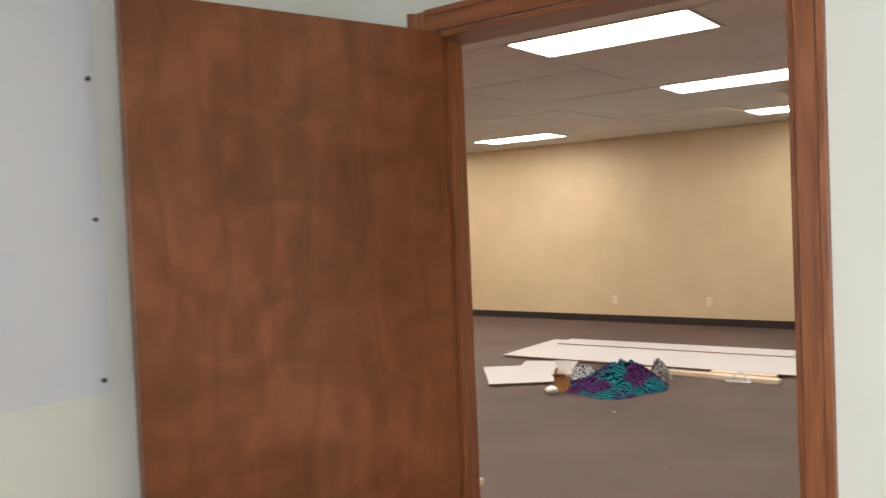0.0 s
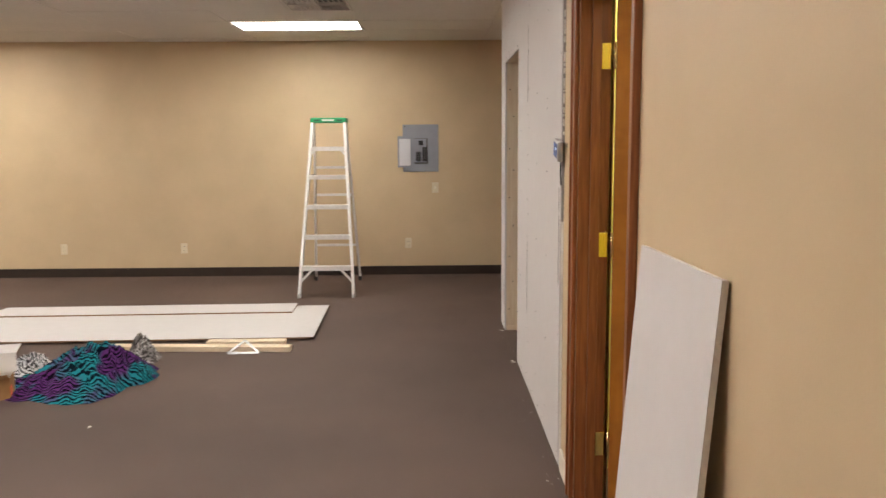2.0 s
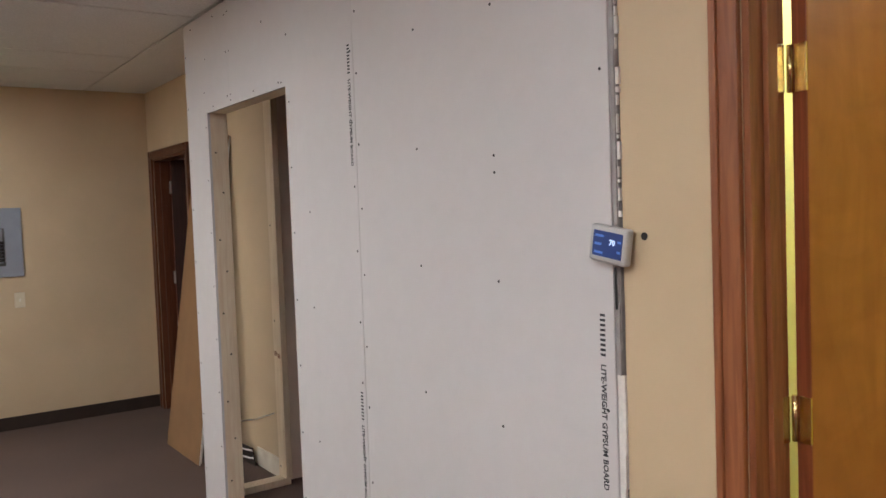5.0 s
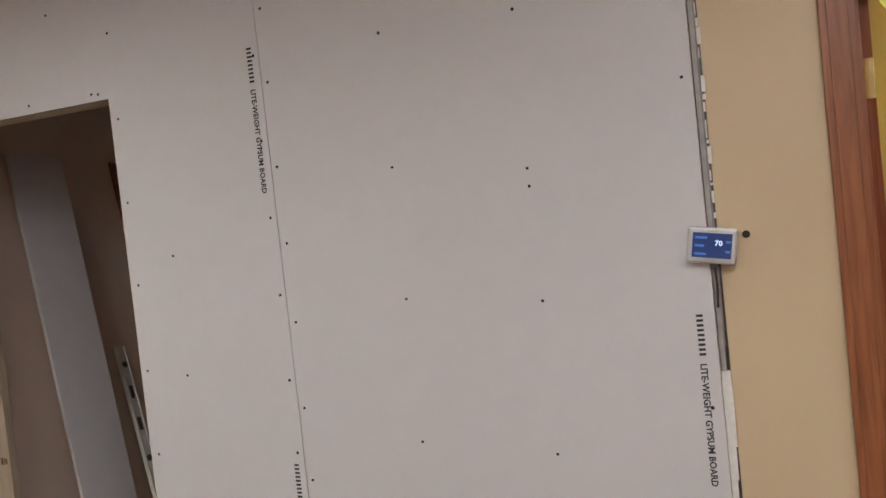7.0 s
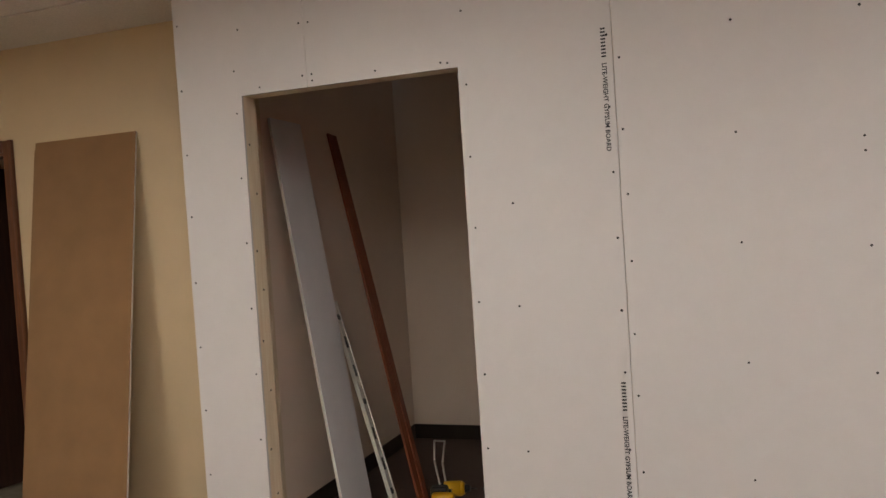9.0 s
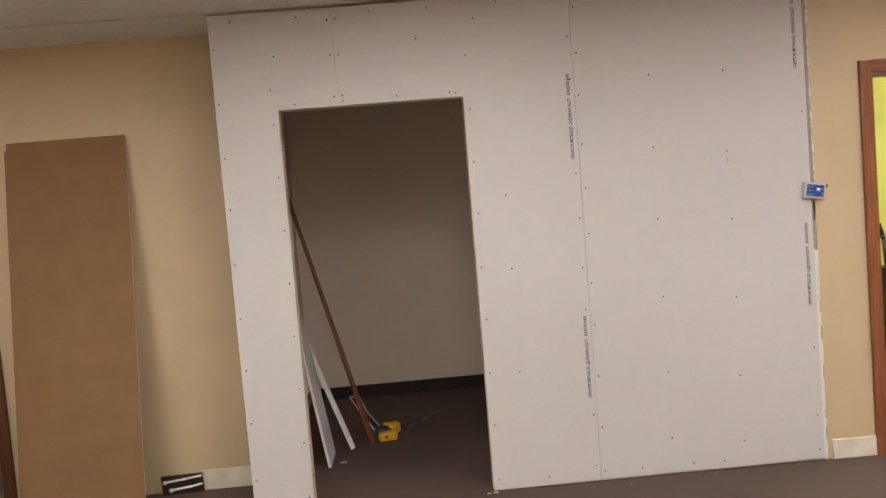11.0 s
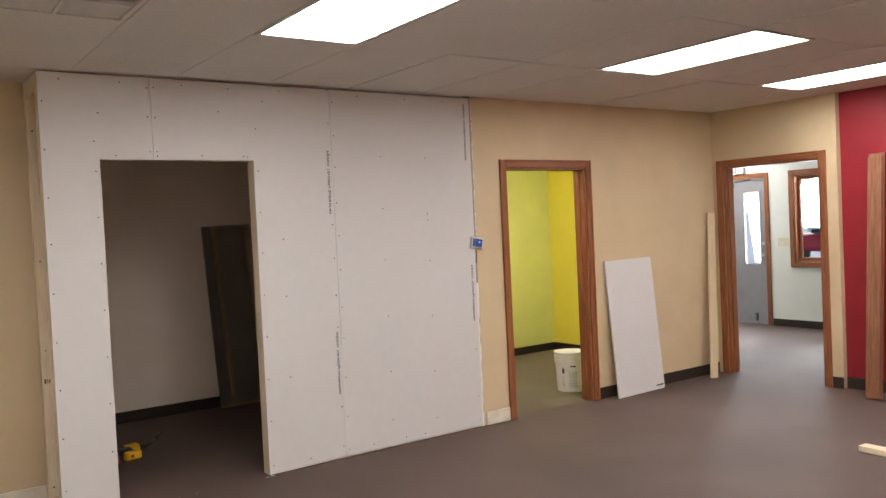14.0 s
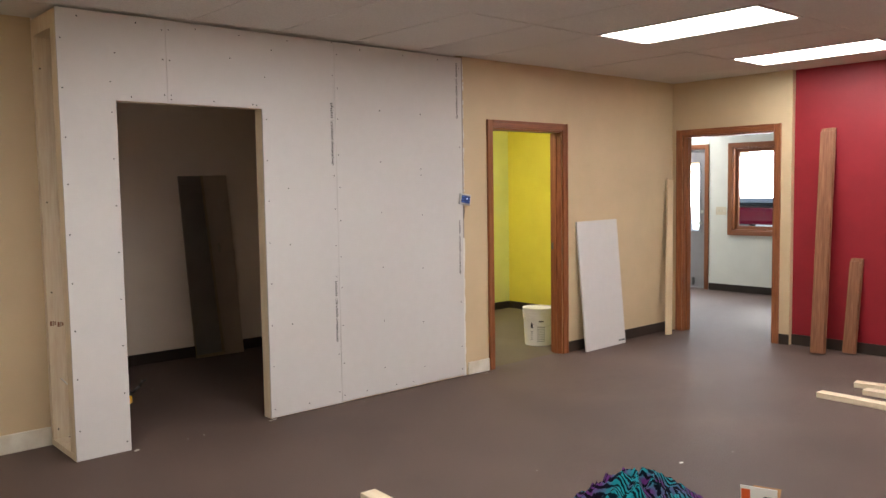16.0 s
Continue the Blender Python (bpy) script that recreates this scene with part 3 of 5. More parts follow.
def partition():
    w = thing("wall_partition", (-1.5, 0.05, 0), "new unpainted drywall partition with a rough door opening and black screws", "partition wall", kind="structure")
    d = 0.0127
    part("drywall_sheet", B(SEAM + 0.001, -0.002, 0, d, 0.012, TOP, bev=0.0012), GYPSUM, w, "pale grey drywall sheet")
    part("drywall_sheet", BB((OX1, SEAM - 0.001, 0, d, 0.008, OZ), (SEAM2 + 0.001, SEAM - 0.001, 0, d, OZ, TOP)), GYPSUM, w, "pale grey drywall sheet cut round the opening")
    part("drywall_sheet", BB((PX0, OX0, 0, d, 0.005, OZ), (PX0, SEAM2 - 0.001, 0, d, OZ, TOP)), GYPSUM, w, "pale grey drywall sheet")
    y0, y1 = d, 0.102
    s = 0.038

    def stud(xa, z0=0.038, z1=TOP - 0.002, ya=y0, yb=y1, wd=s):
        bm = B(0, wd, 0, yb - ya, 0, z1 - z0, bev=0.003)
        part("stud", bm, PINE, w, m=pose(xa, ya, z0))

    for xa in (OX1, -1.25, -0.84, -0.44, -0.04, OX0 - s):
        stud(xa)
    # jack post and header faces of the opening
    part("header", B(0, 0.089, 0, 0.089, 0, OX1 - OX0, bev=0.003), PINE, w, m=stick_pose((OX0, y0 + 0.0, OZ + 0.09), (OX1, y0, OZ + 0.09), (0, 1, 0)))
    # framed return at the open end
    stud(PX0, ya=y0, yb=0.108, z0=0.04)
    stud(PX0, ya=0.436, yb=0.474, z0=0.04, wd=0.105)
    part("top_plate", B(PX0, PX0 + 0.089, 0.110, 0.434, TOP - 0.10, TOP - 0.002, bev=0.002), PINE, w)
    for x0, z0 in ((PX0 + 0.012, 0.745), (PX0 + 0.055, 0.735)):
        part("grade_stamp", BB((x0, x0 + 0.012, 0.4352, 0.4358, z0, z0 + 0.03), (x0 + 0.017, x0 + 0.022, 0.4352, 0.4358, z0, z0 + 0.03), (x0 + 0.026, x0 + 0.034, 0.4352, 0.4358, z0 + 0.004, z0 + 0.026)), OLD_TRIM, w, "brown ink grade stamp")
    part("hung_wire", tube(bmesh.new(), [(PX0 + 0.05, 0.40, 0.42), (PX0 + 0.05, 0.28, 0.405), (PX0 + 0.05, 0.11, 0.42)], 0.004), WHITE_PL, w, "thin white cable")
    part("bottom_plate", B(PX0, PX0 + 0.09, 0.0135, 0.470, 0.0, 0.039, bev=0.002), PINE, w)
    part("bottom_plate", B(OX1, -0.002, y0 + 0.001, y1, 0.0, 0.037, bev=0.002), PINE, w)
    part("bottom_plate", B(PX0 + 0.092, OX0, y0 + 0.001, y1, 0.0, 0.037, bev=0.002), PINE, w)
    # screws
    bm = bmesh.new()
    rng = random.Random(7)

    def screw(x, z):
        x += rng.uniform(-0.003, 0.003)
        z += rng.uniform(-0.004, 0.004)
        cyl(bm, (x, 0.0004, z), (x, -0.0012, z), rng.uniform(0.0042, 0.0055), 0.004, n=8)

    for z in (2.13, 1.749, 1.375, 0.967, 0.556, 0.2):
        screw(-0.826, z)
    for z in (2.12, 1.697, 1.655, 1.347, 0.93, 0.508, 0.15):
        screw(-0.437, z)
    for z in (2.5, 1.873, 1.475, 1.05, 0.62, 0.25, 0.06):
        screw(-0.03, z)
    for z in (2.55, 2.32, 2.1, 1.85, 1.62, 1.38, 1.12, 0.9, 0.62, 0.34, 0.06):
        screw(SEAM - 0.02, z + 0.03)
        screw(SEAM + 0.022, z - 0.05 if z > 0.1 else z)
    for z in (2.3, 2.02, 1.75, 1.48, 1.2, 0.92, 0.64, 0.36, 0.06):
        screw(OX1 + 0.028, z)
        screw(OX0 - 0.025, z if z < 2.05 else 2.2)
        screw(PX0 + 0.022, z + 0.12)
    for z in (1.565, 1.18, 0.63):
        screw(-1.62, z)
    for x in (-2.95, -2.62, -2.25, -1.95, -1.6, -1.0, -0.6, -0.25):
        screw(x, TOP - 0.035)
    for x in (-2.66, -2.42, -2.14, -1.87, -1.84):
        screw(x, OZ + 0.025)
    for x in (SEAM2 - 0.02, SEAM2 + 0.02):
        for z in (2.53, 2.35, 2.14):
            screw(x, z)
    for x, z in ((-2.75, 2.36), (-2.02, 2.4), (-1.72, 2.48), (-1.5, 0.05), (-1.0, 0.05), (-0.72, 0.05), (-0.55, 0.05)):
        screw(x, z)
    for z in (2.3, 1.5, 0.95, 0.1):
        cyl(bm, (PX0 + 0.03, 0.4362, z), (PX0 + 0.03, 0.4345, z), 0.005, n=8)
    for k in range(9):
        z = 0.2 + 0.21 * k + rng.uniform(-0.03, 0.03)
        y = 0.035 + 0.03 * (k % 2)
        cyl(bm, (OX0 - 0.0002, y, z), (OX0 + 0.0012, y, z), 0.005, n=8)
    sc = part("screw", bm, SCREW, w, "black drywall screws")
    sc["kind"] = "stuff"
    # printed lettering down the sheet edges: the maker's name as plain bars
    for x, z in ((SEAM - 0.040, 2.16), (SEAM - 0.038, 0.895), (-0.062, 2.54), (-0.048, 1.285)):
        m = Matrix.Translation((x, -0.0008, z)) @ Matrix(((0, 1, 0, 0), (0, 0, -1, 0), (-1, 0, 0, 0), (0, 0, 0, 1)))
        tm = text_mesh("LITE-WEIGHT GYPSUM BOARD", 0.0165)
        xs = [v.co.x for v in tm.verts]
        k = 0.312 / (max(xs) - min(xs))
        for v in tm.verts:
            v.co.x = (v.co.x - min(xs)) * k + 0.125
        part("lettering", tm, INK, w, "black printed lettering", m=m)
        bars = bmesh.new()
        for q in range(9):
            box(bars, q * 0.0122, q * 0.0122 + 0.0062, 0, 0.0165, -0.0002, 0.0004)
        part("print_bar", bars, INK, w, "black printed bars", m=m)
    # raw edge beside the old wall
    # dark block fills the gap in place of its shade
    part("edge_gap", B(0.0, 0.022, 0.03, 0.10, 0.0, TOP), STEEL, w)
    part("edge_strip", BB((0.001, 0.013, 0.003, 0.03, 1.14, TOP), (0.0135, 0.016, 0.006, 0.03, 1.2, 2.3), bev=0.001), EDGE_GREY, w, "grey metal edge bead")
    chips = bmesh.new()
    rng = random.Random(21)
    z = 1.52
    while z < TOP - 0.05:
        dz = rng.uniform(0.012, 0.05)
        if rng.random() < 0.75:
            box(chips, 0.0162, 0.018 + rng.uniform(0.0, 0.009), 0.004, 0.0116, z, z + dz * rng.uniform(0.6, 1.0), bev=0.001)
        z += dz
    part("torn_edge", chips, GYPSUM_CORE, w, "ragged torn drywall edge")
    bm = bmesh.new()
    rng = random.Random(3)
    z = 0.0
    while z < 1.12:
        dz = rng.uniform(0.04, 0.09)
        box(bm, -0.001, 0.018 + rng.uniform(-0.004, 0.005), 0.006, 0.0125 + 0.0 + 0.003, z, min(z + dz, 1.14))
        z += dz
    part("plaster_patch", bm, GYPSUM_CORE, w, "rough white plaster along the joint")
    return w


partition()
single("wire", tube(bmesh.new(), [(0.008, -0.002, 1.40), (0.01, -0.004, 1.36), (0.007, 0.0, 1.30)], 0.003), BLACK, "short black wire hanging below the thermostat", "wire")


def thermostat():
    m = pose(0.007, 0.0, 1.455, 0, 9, 0)
    t = new("thermostat")
    t.matrix_basis = m
    tagged(t, "silver touchscreen thermostat hanging askew over the joint, showing 70", "thermostat")
    part("body", B(-0.058, 0.058, -0.026, -0.002, -0.044, 0.044, bev=0.006), SILVER, t, m=m)
    scr = part("screen", B(-0.046, 0.046, -0.0275, -0.0255, -0.030, 0.031), glow("lcd_blue", (0.012, 0.035, 0.15), 0.25), t, "lit blue screen", m=m)
    tm = text_mesh("70", 0.013)
    part("digits", tm, glow("lcd_white", (0.6, 0.75, 1.0), 0.8), t, "white digits", m=m @ Matrix.Translation((0.006, -0.0279, 0.001)) @ pose(0, 0, 0, 90))
    for x0, x1, z in ((-0.04, -0.012, 0.02), (-0.04, -0.018, 0.0), (-0.04, -0.012, -0.02), (0.032, 0.043, 0.012), (0.032, 0.043, -0.012)):
        part("icon_bar", B(x0, x1, -0.0279, -0.0276, z - 0.004, z + 0.002), glow("lcd_mid", (0.06, 0.15, 0.45), 0.4), t, m=m)
    return t


thermostat()
single("wall_hole", cyl(bmesh.new(), (0.087, YW + 0.0005, 1.474), (0.087, YW - 0.0012, 1.474), 0.0095, n=14), BLACK, "small dark drill hole in tan wall", "hole")


# ---- leaning and lying boards ----
def board(name, w, h, d, p0, tilt, face, back, label, category, rz=0.0, roll=0.0):
    """A sheet standing on its bottom edge at p0 (its lower left corner), leaning back by tilt about x."""
    m = pose(*p0, -tilt, roll, rz)
    t = new(name)
    t.matrix_basis = m
    tagged(t, label, category)
    part("face", B(0, w, 0, 0.002, 0, h), face, t, m=m)
    part("core", B(0.0005, w - 0.0005, 0.002, d, 0.0005, h - 0.0005), back, t, m=m)
    return t


b1 = board("drywall_offcut", 0.61, 1.22, 0.0145, (1.45, -0.108, 0.0), 4.7, GYPSUM, GYPSUM_CORE, "white drywall offcut leaning on the tan wall beside the doorway", "drywall board", roll=-0.7)
part("stamp", BB((0.50, 0.525, -0.0008, 0, 0.03, 0.045), (0.53, 0.548, -0.0008, 0, 0.03, 0.045), (0.555, 0.595, -0.0008, 0, 0.03, 0.045)), INK, b1, "small black printed stamp", m=b1.matrix_basis.copy())
b2 = board("brown_drywall_sheet", 0.66, 2.10, 0.0127, (-4.35, 0.165, 0.0), 8.2, GYPSUM_BACK, GYPSUM_CORE, "tall drywall sheet, brown back outward, leaning on the tan wall", "drywall board")
board("brown_drywall_sheet", 0.645, 2.06, 0.0127, (-4.368, 0.184, 0.0), 8.0, GYPSUM_BACK, GYPSUM_CORE, "second drywall sheet standing behind the brown one against the wall", "drywall board")


# lying sheets
def floor_sheet(name, x0, x1, y0, y1, z, rz, label, lift=0.0):
    m = pose((x0 + x1) / 2, (y0 + y1) / 2, z, 0, 0, rz)
    t = new(name)
    t.matrix_basis = m
    tagged(t, label, "drywall board", "sheets on the floor")
    a, b = (x1 - x0) / 2, (y1 - y0) / 2
    part("face", B(-a, a, -b, b, 0.0105, 0.0127), GYPSUM, t, m=m)
    part("core", B(-a + 0.0006, a - 0.0006, -b + 0.0006, b - 0.0006, 0, 0.0105), GYPSUM_BACK, t, m=m)
    if lift > 0:
        # unseen spacers, added to hold the sheet off the carpet and shade its underside
        for y in (-b * 0.8, 0.0, b * 0.8):
            part("spacer", B(-a + 0.05, a - 0.05, y - 0.04, y + 0.04, -lift, -0.0002), GYPSUM_BACK, t, m=m)


floor_sheet("drywall_sheet_flat", -3.66, -2.44, -4.60, -1.50, 0.014, 1.5, "large white drywall sheet lying flat on the carpet", lift=0.014)
floor_sheet("drywall_sheet_flat", -3.70, -3.33, -4.40, -1.80, 0.0269, 1.8, "narrow white drywall strip lying on the large sheet")
floor_sheet("drywall_sheet_flat", -2.35, -1.75, -4.10, -3.55, 0.0, 20, "small white drywall piece lying on the carpet")
floor_sheet("drywall_sheet_flat", -2.00, -1.12, -4.16, -3.42, 0.0129, 38, "small white drywall piece lying on the carpet")


def lumber(name, p0, p1, w, d, mat, label, category, up=(0, -1, 0), group="", bev=0.004):
    L = (Vector(p1) - Vector(p0)).length
    return single(name, B(-w / 2, w / 2, -d / 2, d / 2, 0, L, bev=bev), mat, label, category, group, m=stick_pose(p0, p1, up))


lumber("timber", (-2.24, -3.0, 0.02), (-2.17, -1.60, 0.02), 0.04, 0.088, PINE, "pale raw pine stud lying beside the drywall", "timber", up=(1, 0, 0), group="loose studs")
lumber("timber", (-2.34, -2.25, 0.02), (-2.35, -1.67, 0.02), 0.04, 0.088, PINE, "pale raw pine stud lying beside the drywall", "timber", up=(1, 0, 0), group="loose studs")
lumber("timber", (1.36, -2.30, 0.02), (1.28, -4.2, 0.02), 0.04, 0.088, PINE, "pale raw pine stud lying on the carpet", "timber", up=(1, 0, 0), group="loose studs")
lumber("timber", (1.84, -2.36, 0.02), (2.1, -4.0, 0.02), 0.04, 0.088, PINE, "pale raw pine stud lying on the carpet", "timber", up=(1, 0, 0), group="loose studs")
lumber("timber", (1.66, -2.50, 0.02), (1.62, -3.9, 0.02), 0.04, 0.088, PINE, "pale raw pine stud lying on the carpet", "timber", up=(1, 0, 0), group="loose studs")
lumber("cream_board", (2.74, -0.15, 0.0), (2.97, -0.01, 1.6), 0.10, 0.019, CREAM, "cream wooden board leaning in the corner", "board", bev=0.002)


def trim_bundle(p0, p1, w, label):
    t = new("trim_bundle")
    t.matrix_basis = stick_pose(p0, p1, (-1, 0, 0))
    L = (Vector(p1) - Vector(p0)).length
    tagged(t, label, "door trim", "old trim on the red wall")
    part("board", B(-w / 2, w / 2 - 0.002, -0.009, 0.009, 0, L, bev=0.003), OLD_TRIM, t, m=t.matrix_basis.copy())
    part("board", B(-w / 2 + 0.01, w / 2, 0.010, 0.026, 0, L - 0.03, bev=0.003), OLD_TRIM, t, m=t.matrix_basis.copy())
    part("moulding", B(-w / 2 + 0.004, -w / 2 + 0.022, 0.0265, 0.036, 0, L - 0.05, bev=0.003), OLD_TRIM, t, m=t.matrix_basis.copy())


trim_bundle((2.80, -1.66, 0.012), (3.10, -1.59, 2.04), 0.13, "long worn brown wooden trim boards leaning on the red wall")
trim_bundle((2.98, -1.86, 0.012), (3.11, -1.86, 0.86), 0.11, "short worn brown wooden trim boards leaning on the red wall")


# ---- closet things ----
b3 = board("white_board", 0.31, 2.12, 0.016, (-2.68, 0.50, 0.0), 0.0, WHITE_BOARD, GYPSUM_CORE, "narrow white board leaning against the closet wall", "board")
b3.matrix_basis = stick_pose((-2.73, 0.80, 0.0), (-3.035, 0.835, 2.10), (-1, 0, 0)) @ pose(-0.155, 0.0, 0)
for ch in b3.children:
    ch.matrix_basis = b3.matrix_basis.copy()
    ch.matrix_parent_inverse = b3.matrix_basis.inverted()
lumber("brown_trim", (-2.50, 1.09, 0.0), (-3.045, 1.37, 2.07), 0.014, 0.10, MAHOGANY, "red-brown wooden trim leaning in the closet", "door trim", up=(0, 1, 0), bev=0.002)
lumber("brown_trim", (-2.49, 1.12, 0.0), (-3.042, 1.405, 2.04), 0.012, 0.05, MAHOGANY, "red-brown wooden trim leaning in the closet", "door trim", up=(0, 1, 0), bev=0.002)


def spirit_level():
    m = stick_pose((-2.62, 1.0, 0.0), (-3.03, 1.22, 1.10), (0, 1, 0))
    t = new("spirit_level")
    t.matrix_basis = m
    tagged(t, "scuffed white metal spirit level leaning in the closet", "level")
    part("web", B(-0.006, 0.006, -0.022, 0.022, 0, 1.2), WHITE_PL, t, m=m)
    for y in (-0.028, 0.022):
        part("flange", B(-0.012, 0.012, y, y + 0.006, 0, 1.2, bev=0.001), WHITE_PL, t, m=m)
    for z in (0.1, 0.6, 1.1):
        part("vial", cyl(bmesh.new(), (-0.008, 0, z), (0.008, 0, z), 0.017), STEEL, t, "dark round vial", m=m)
    for z in (0.25, 0.42, 0.78, 0.95):
        part("slot", B(-0.0075, 0.0075, -0.012, 0.012, z - 0.035, z + 0.035, bev=0.003), STEEL, t, m=m)


spirit_level()


def drill():
    m = pose(-2.44, 1.13, 0.0, 0, 0, 10)
    t = new("cordless_drill")
    t.matrix_basis = m
    tagged(t, "yellow and black cordless drill lying on the closet carpet", "drill")
    bm = bmesh.new()
    cyl(bm, (0.03, 0.10, 0.045), (0.125, 0.10, 0.045), 0.040, 0.042, n=20)
    cyl(bm, (0.125, 0.10, 0.045), (0.145, 0.10, 0.045), 0.042, 0.030, n=20)
    part("motor_housing", bm, TOOL_YELLOW, t, m=m)
    bm = bmesh.new()
    cyl(bm, (0.145, 0.10, 0.045), (0.175, 0.10, 0.045), 0.024, 0.017)
    cyl(bm, (0.175, 0.10, 0.045), (0.21, 0.10, 0.045), 0.005)
    part("chuck", bm, BLACK, t, "black chuck and bit", m=m)
    part("end_cap", cyl(bmesh.new(), (0.012, 0.10, 0.045), (0.03, 0.10, 0.045), 0.032, 0.040, n=20), BLACK, t, m=m)
    part("grip", B(-0.035, 0.06, 0.005, 0.075, 0.02, 0.080, bev=0.014), BLACK, t, m=m)
    part("trigger", B(0.062, 0.078, 0.03, 0.055, 0.035, 0.06, bev=0.004), BLACK, t, m=m)
    pack = part("battery", B(-0.02, 0.105, -0.055, 0.003, 0.0, 0.062, bev=0.016), TOOL_YELLOW, t, "yellow battery pack", m=m)
    part("battery_mark", cyl(bmesh.new(), (0.028, -0.054, 0.032), (0.028, -0.0565, 0.032), 0.011), MAHOGANY, pack, "dark red mark", m=m)



drill()


def pry_tools():
    single("pry_bar", tube(bmesh.new(), [(-2.25, 1.35, 0.012), (-2.12, 1.53, 0.014), (-2.06, 1.60, 0.04), (-2.03, 1.63, 0.035)], 0.010), STEEL, "dark steel pry bar on the carpet", "pry bar")
    single("cable", tube(bmesh.new(), [(-2.50, 1.36, 0.012), (-2.60, 1.55, 0.10), (-2.69, 1.80, 0.15), (-2.62, 1.80, 0.15), (-2.55, 1.55, 0.09), (-2.44, 1.30, 0.03)], 0.006), WHITE_PL, "white cable looped beside the drill", "cable")


pry_tools()


def mirror():
    p0, p1 = (-1.09, 2.20, 0.012), (-1.125, YR - 0.017, 1.70)
    m = stick_pose(p0, p1, (0, -1, 0))
    t = new("mirror_panel")
    t.matrix_basis = m
    tagged(t, "frameless tall mirror panel leaning on the closet wall", "mirror")
    L = (Vector(p1) - Vector(p0)).length
    part("backing", B(-0.24, 0.24, -0.006, 0.0, 0, L), DARK_WOOD, t, m=m)
    part("glass", B(-0.24, 0.24, 0.0005, 0.005, 0, L), MIRROR, t, "silvered mirror glass", m=m)


mirror()


# ---- ladder ----
def ladder():
    t = thing("step_ladder", (-4.72, -1.605, 0), "aluminium folding step ladder with a green top cap, standing open", "ladder")
    zt, xt = 1.70, -4.74
    rails = {}
    for key, yf, yt in (("a", -1.868, -1.765), ("b", -1.340, -1.445)):
        for nm, xf, w, d in (("front_rail", -4.205, 0.026, 0.062), ("rear_rail", -5.22, 0.022, 0.034)):
            xtop = xt + (0.05 if nm == "front_rail" else -0.06)
            yb = yf if nm == "front_rail" else (-1.845 if key == "a" else -1.365)
            p0, p1 = Vector((xf, yb, 0.03)), Vector((xtop, yt, zt))
            L = (p1 - p0).length
            bm = BB((-d / 2, d / 2, -w / 2, -w / 2 + 0.004, 0, L), (-d / 2, -d / 2 + 0.004, -w / 2 + 0.004, w / 2, 0, L), (d / 2 - 0.004, d / 2, -w / 2 + 0.004, w / 2, 0, L), bev=0.0008)
            r = part(nm, bm, ALU, t, m=stick_pose(p0, p1, (0, -1 if key == "a" else 1, 0)))
            rails[nm + key] = (p0, p1)
            part("foot", B(xf - 0.035, xf + 0.035, yb - 0.016, yb + 0.016, 0.0, 0.045, bev=0.004), BLACK if nm == "rear_rail" else SILVER, t, "rubber foot")
    for z in (0.30, 0.595, 0.885, 1.175, 1.455):
        f = (z - 0.03) / (zt - 0.03)
        a = rails["front_raila"][0].lerp(rails["front_raila"][1], f)
        b = rails["front_railb"][0].lerp(rails["front_railb"][1], f)
        bm = BB((a.x - 0.04, a.x + 0.042, a.y + 0.004, b.y - 0.004, z - 0.003, z), (a.x + 0.038, a.x + 0.042, a.y + 0.004, b.y - 0.004, z - 0.042, z - 0.003), (a.x - 0.04, a.x - 0.036, a.y + 0.004, b.y - 0.004, z - 0.022, z - 0.003))
        part("step", bm, ALU, t, "ribbed aluminium step")
    for z in (0.40, 0.95, 1.24):
        f = (z - 0.03) / (zt - 0.03)
        a = rails["rear_raila"][0].lerp(rails["rear_raila"][1], f)
        b = rails["rear_railb"][0].lerp(rails["rear_railb"][1], f)
        part("rear_brace", B(a.x - 0.004, a.x + 0.004, a.y, b.y, z - 0.013, z + 0.013), ALU, t)
    for key, s in (("a", 1), ("b", -1)):
        p0, p1 = rails["front_rail" + key]
        q0 = p0.lerp(p1, 0.07)
        q1 = p0.lerp(p1, 0.155) + Vector((0, s * 0.13, 0))
        part("diagonal_brace", B(-0.011, 0.011, -0.002, 0.002, 0, (q1 - q0).length), ALU, t, m=stick_pose(q0 + Vector((0.02, 0, 0)), q1 + Vector((0.02, 0, 0)), (1, 0, 0)))
        q0 = p0.lerp(p1, 0.80)
        q1 = p0.lerp(p1, 0.845) + Vector((0, s * 0.07, 0))
        part("diagonal_brace", B(-0.009, 0.009, -0.002, 0.002, 0, (q1 - q0).length), ALU, t, m=stick_pose(q0 + Vector((0.02, 0, 0)), q1 + Vector((0.02, 0, 0)), (1, 0, 0)))
        r0, r1 = rails["rear_rail" + key]
        part("spreader", B(-0.008, 0.008, -0.002, 0.002, 0, (p0.lerp(p1, 0.68) - r0.lerp(r1, 0.68)).length), STEEL, t, m=stick_pose(p0.lerp(p1, 0.68), r0.lerp(r1, 0.68), (0, 1, 0)))
    cap = part("top_cap", B(xt - 0.10, xt + 0.085, -1.785, -1.425, zt - 0.008, zt + 0.042, bev=0.008), GREEN, t, "green plastic top cap")
    for y0, y1 in ((-1.745, -1.69), (-1.52, -1.465)):
        part("slot", B(xt + 0.0845, xt + 0.0858, y0, y1, zt + 0.012, zt + 0.022), BLACK, cap, "dark slot")
    part("label", B(xt + 0.0845, xt + 0.0858, -1.665, -1.545, zt + 0.009, zt + 0.026), WHITE_PL, cap, "pale label")


ladder()


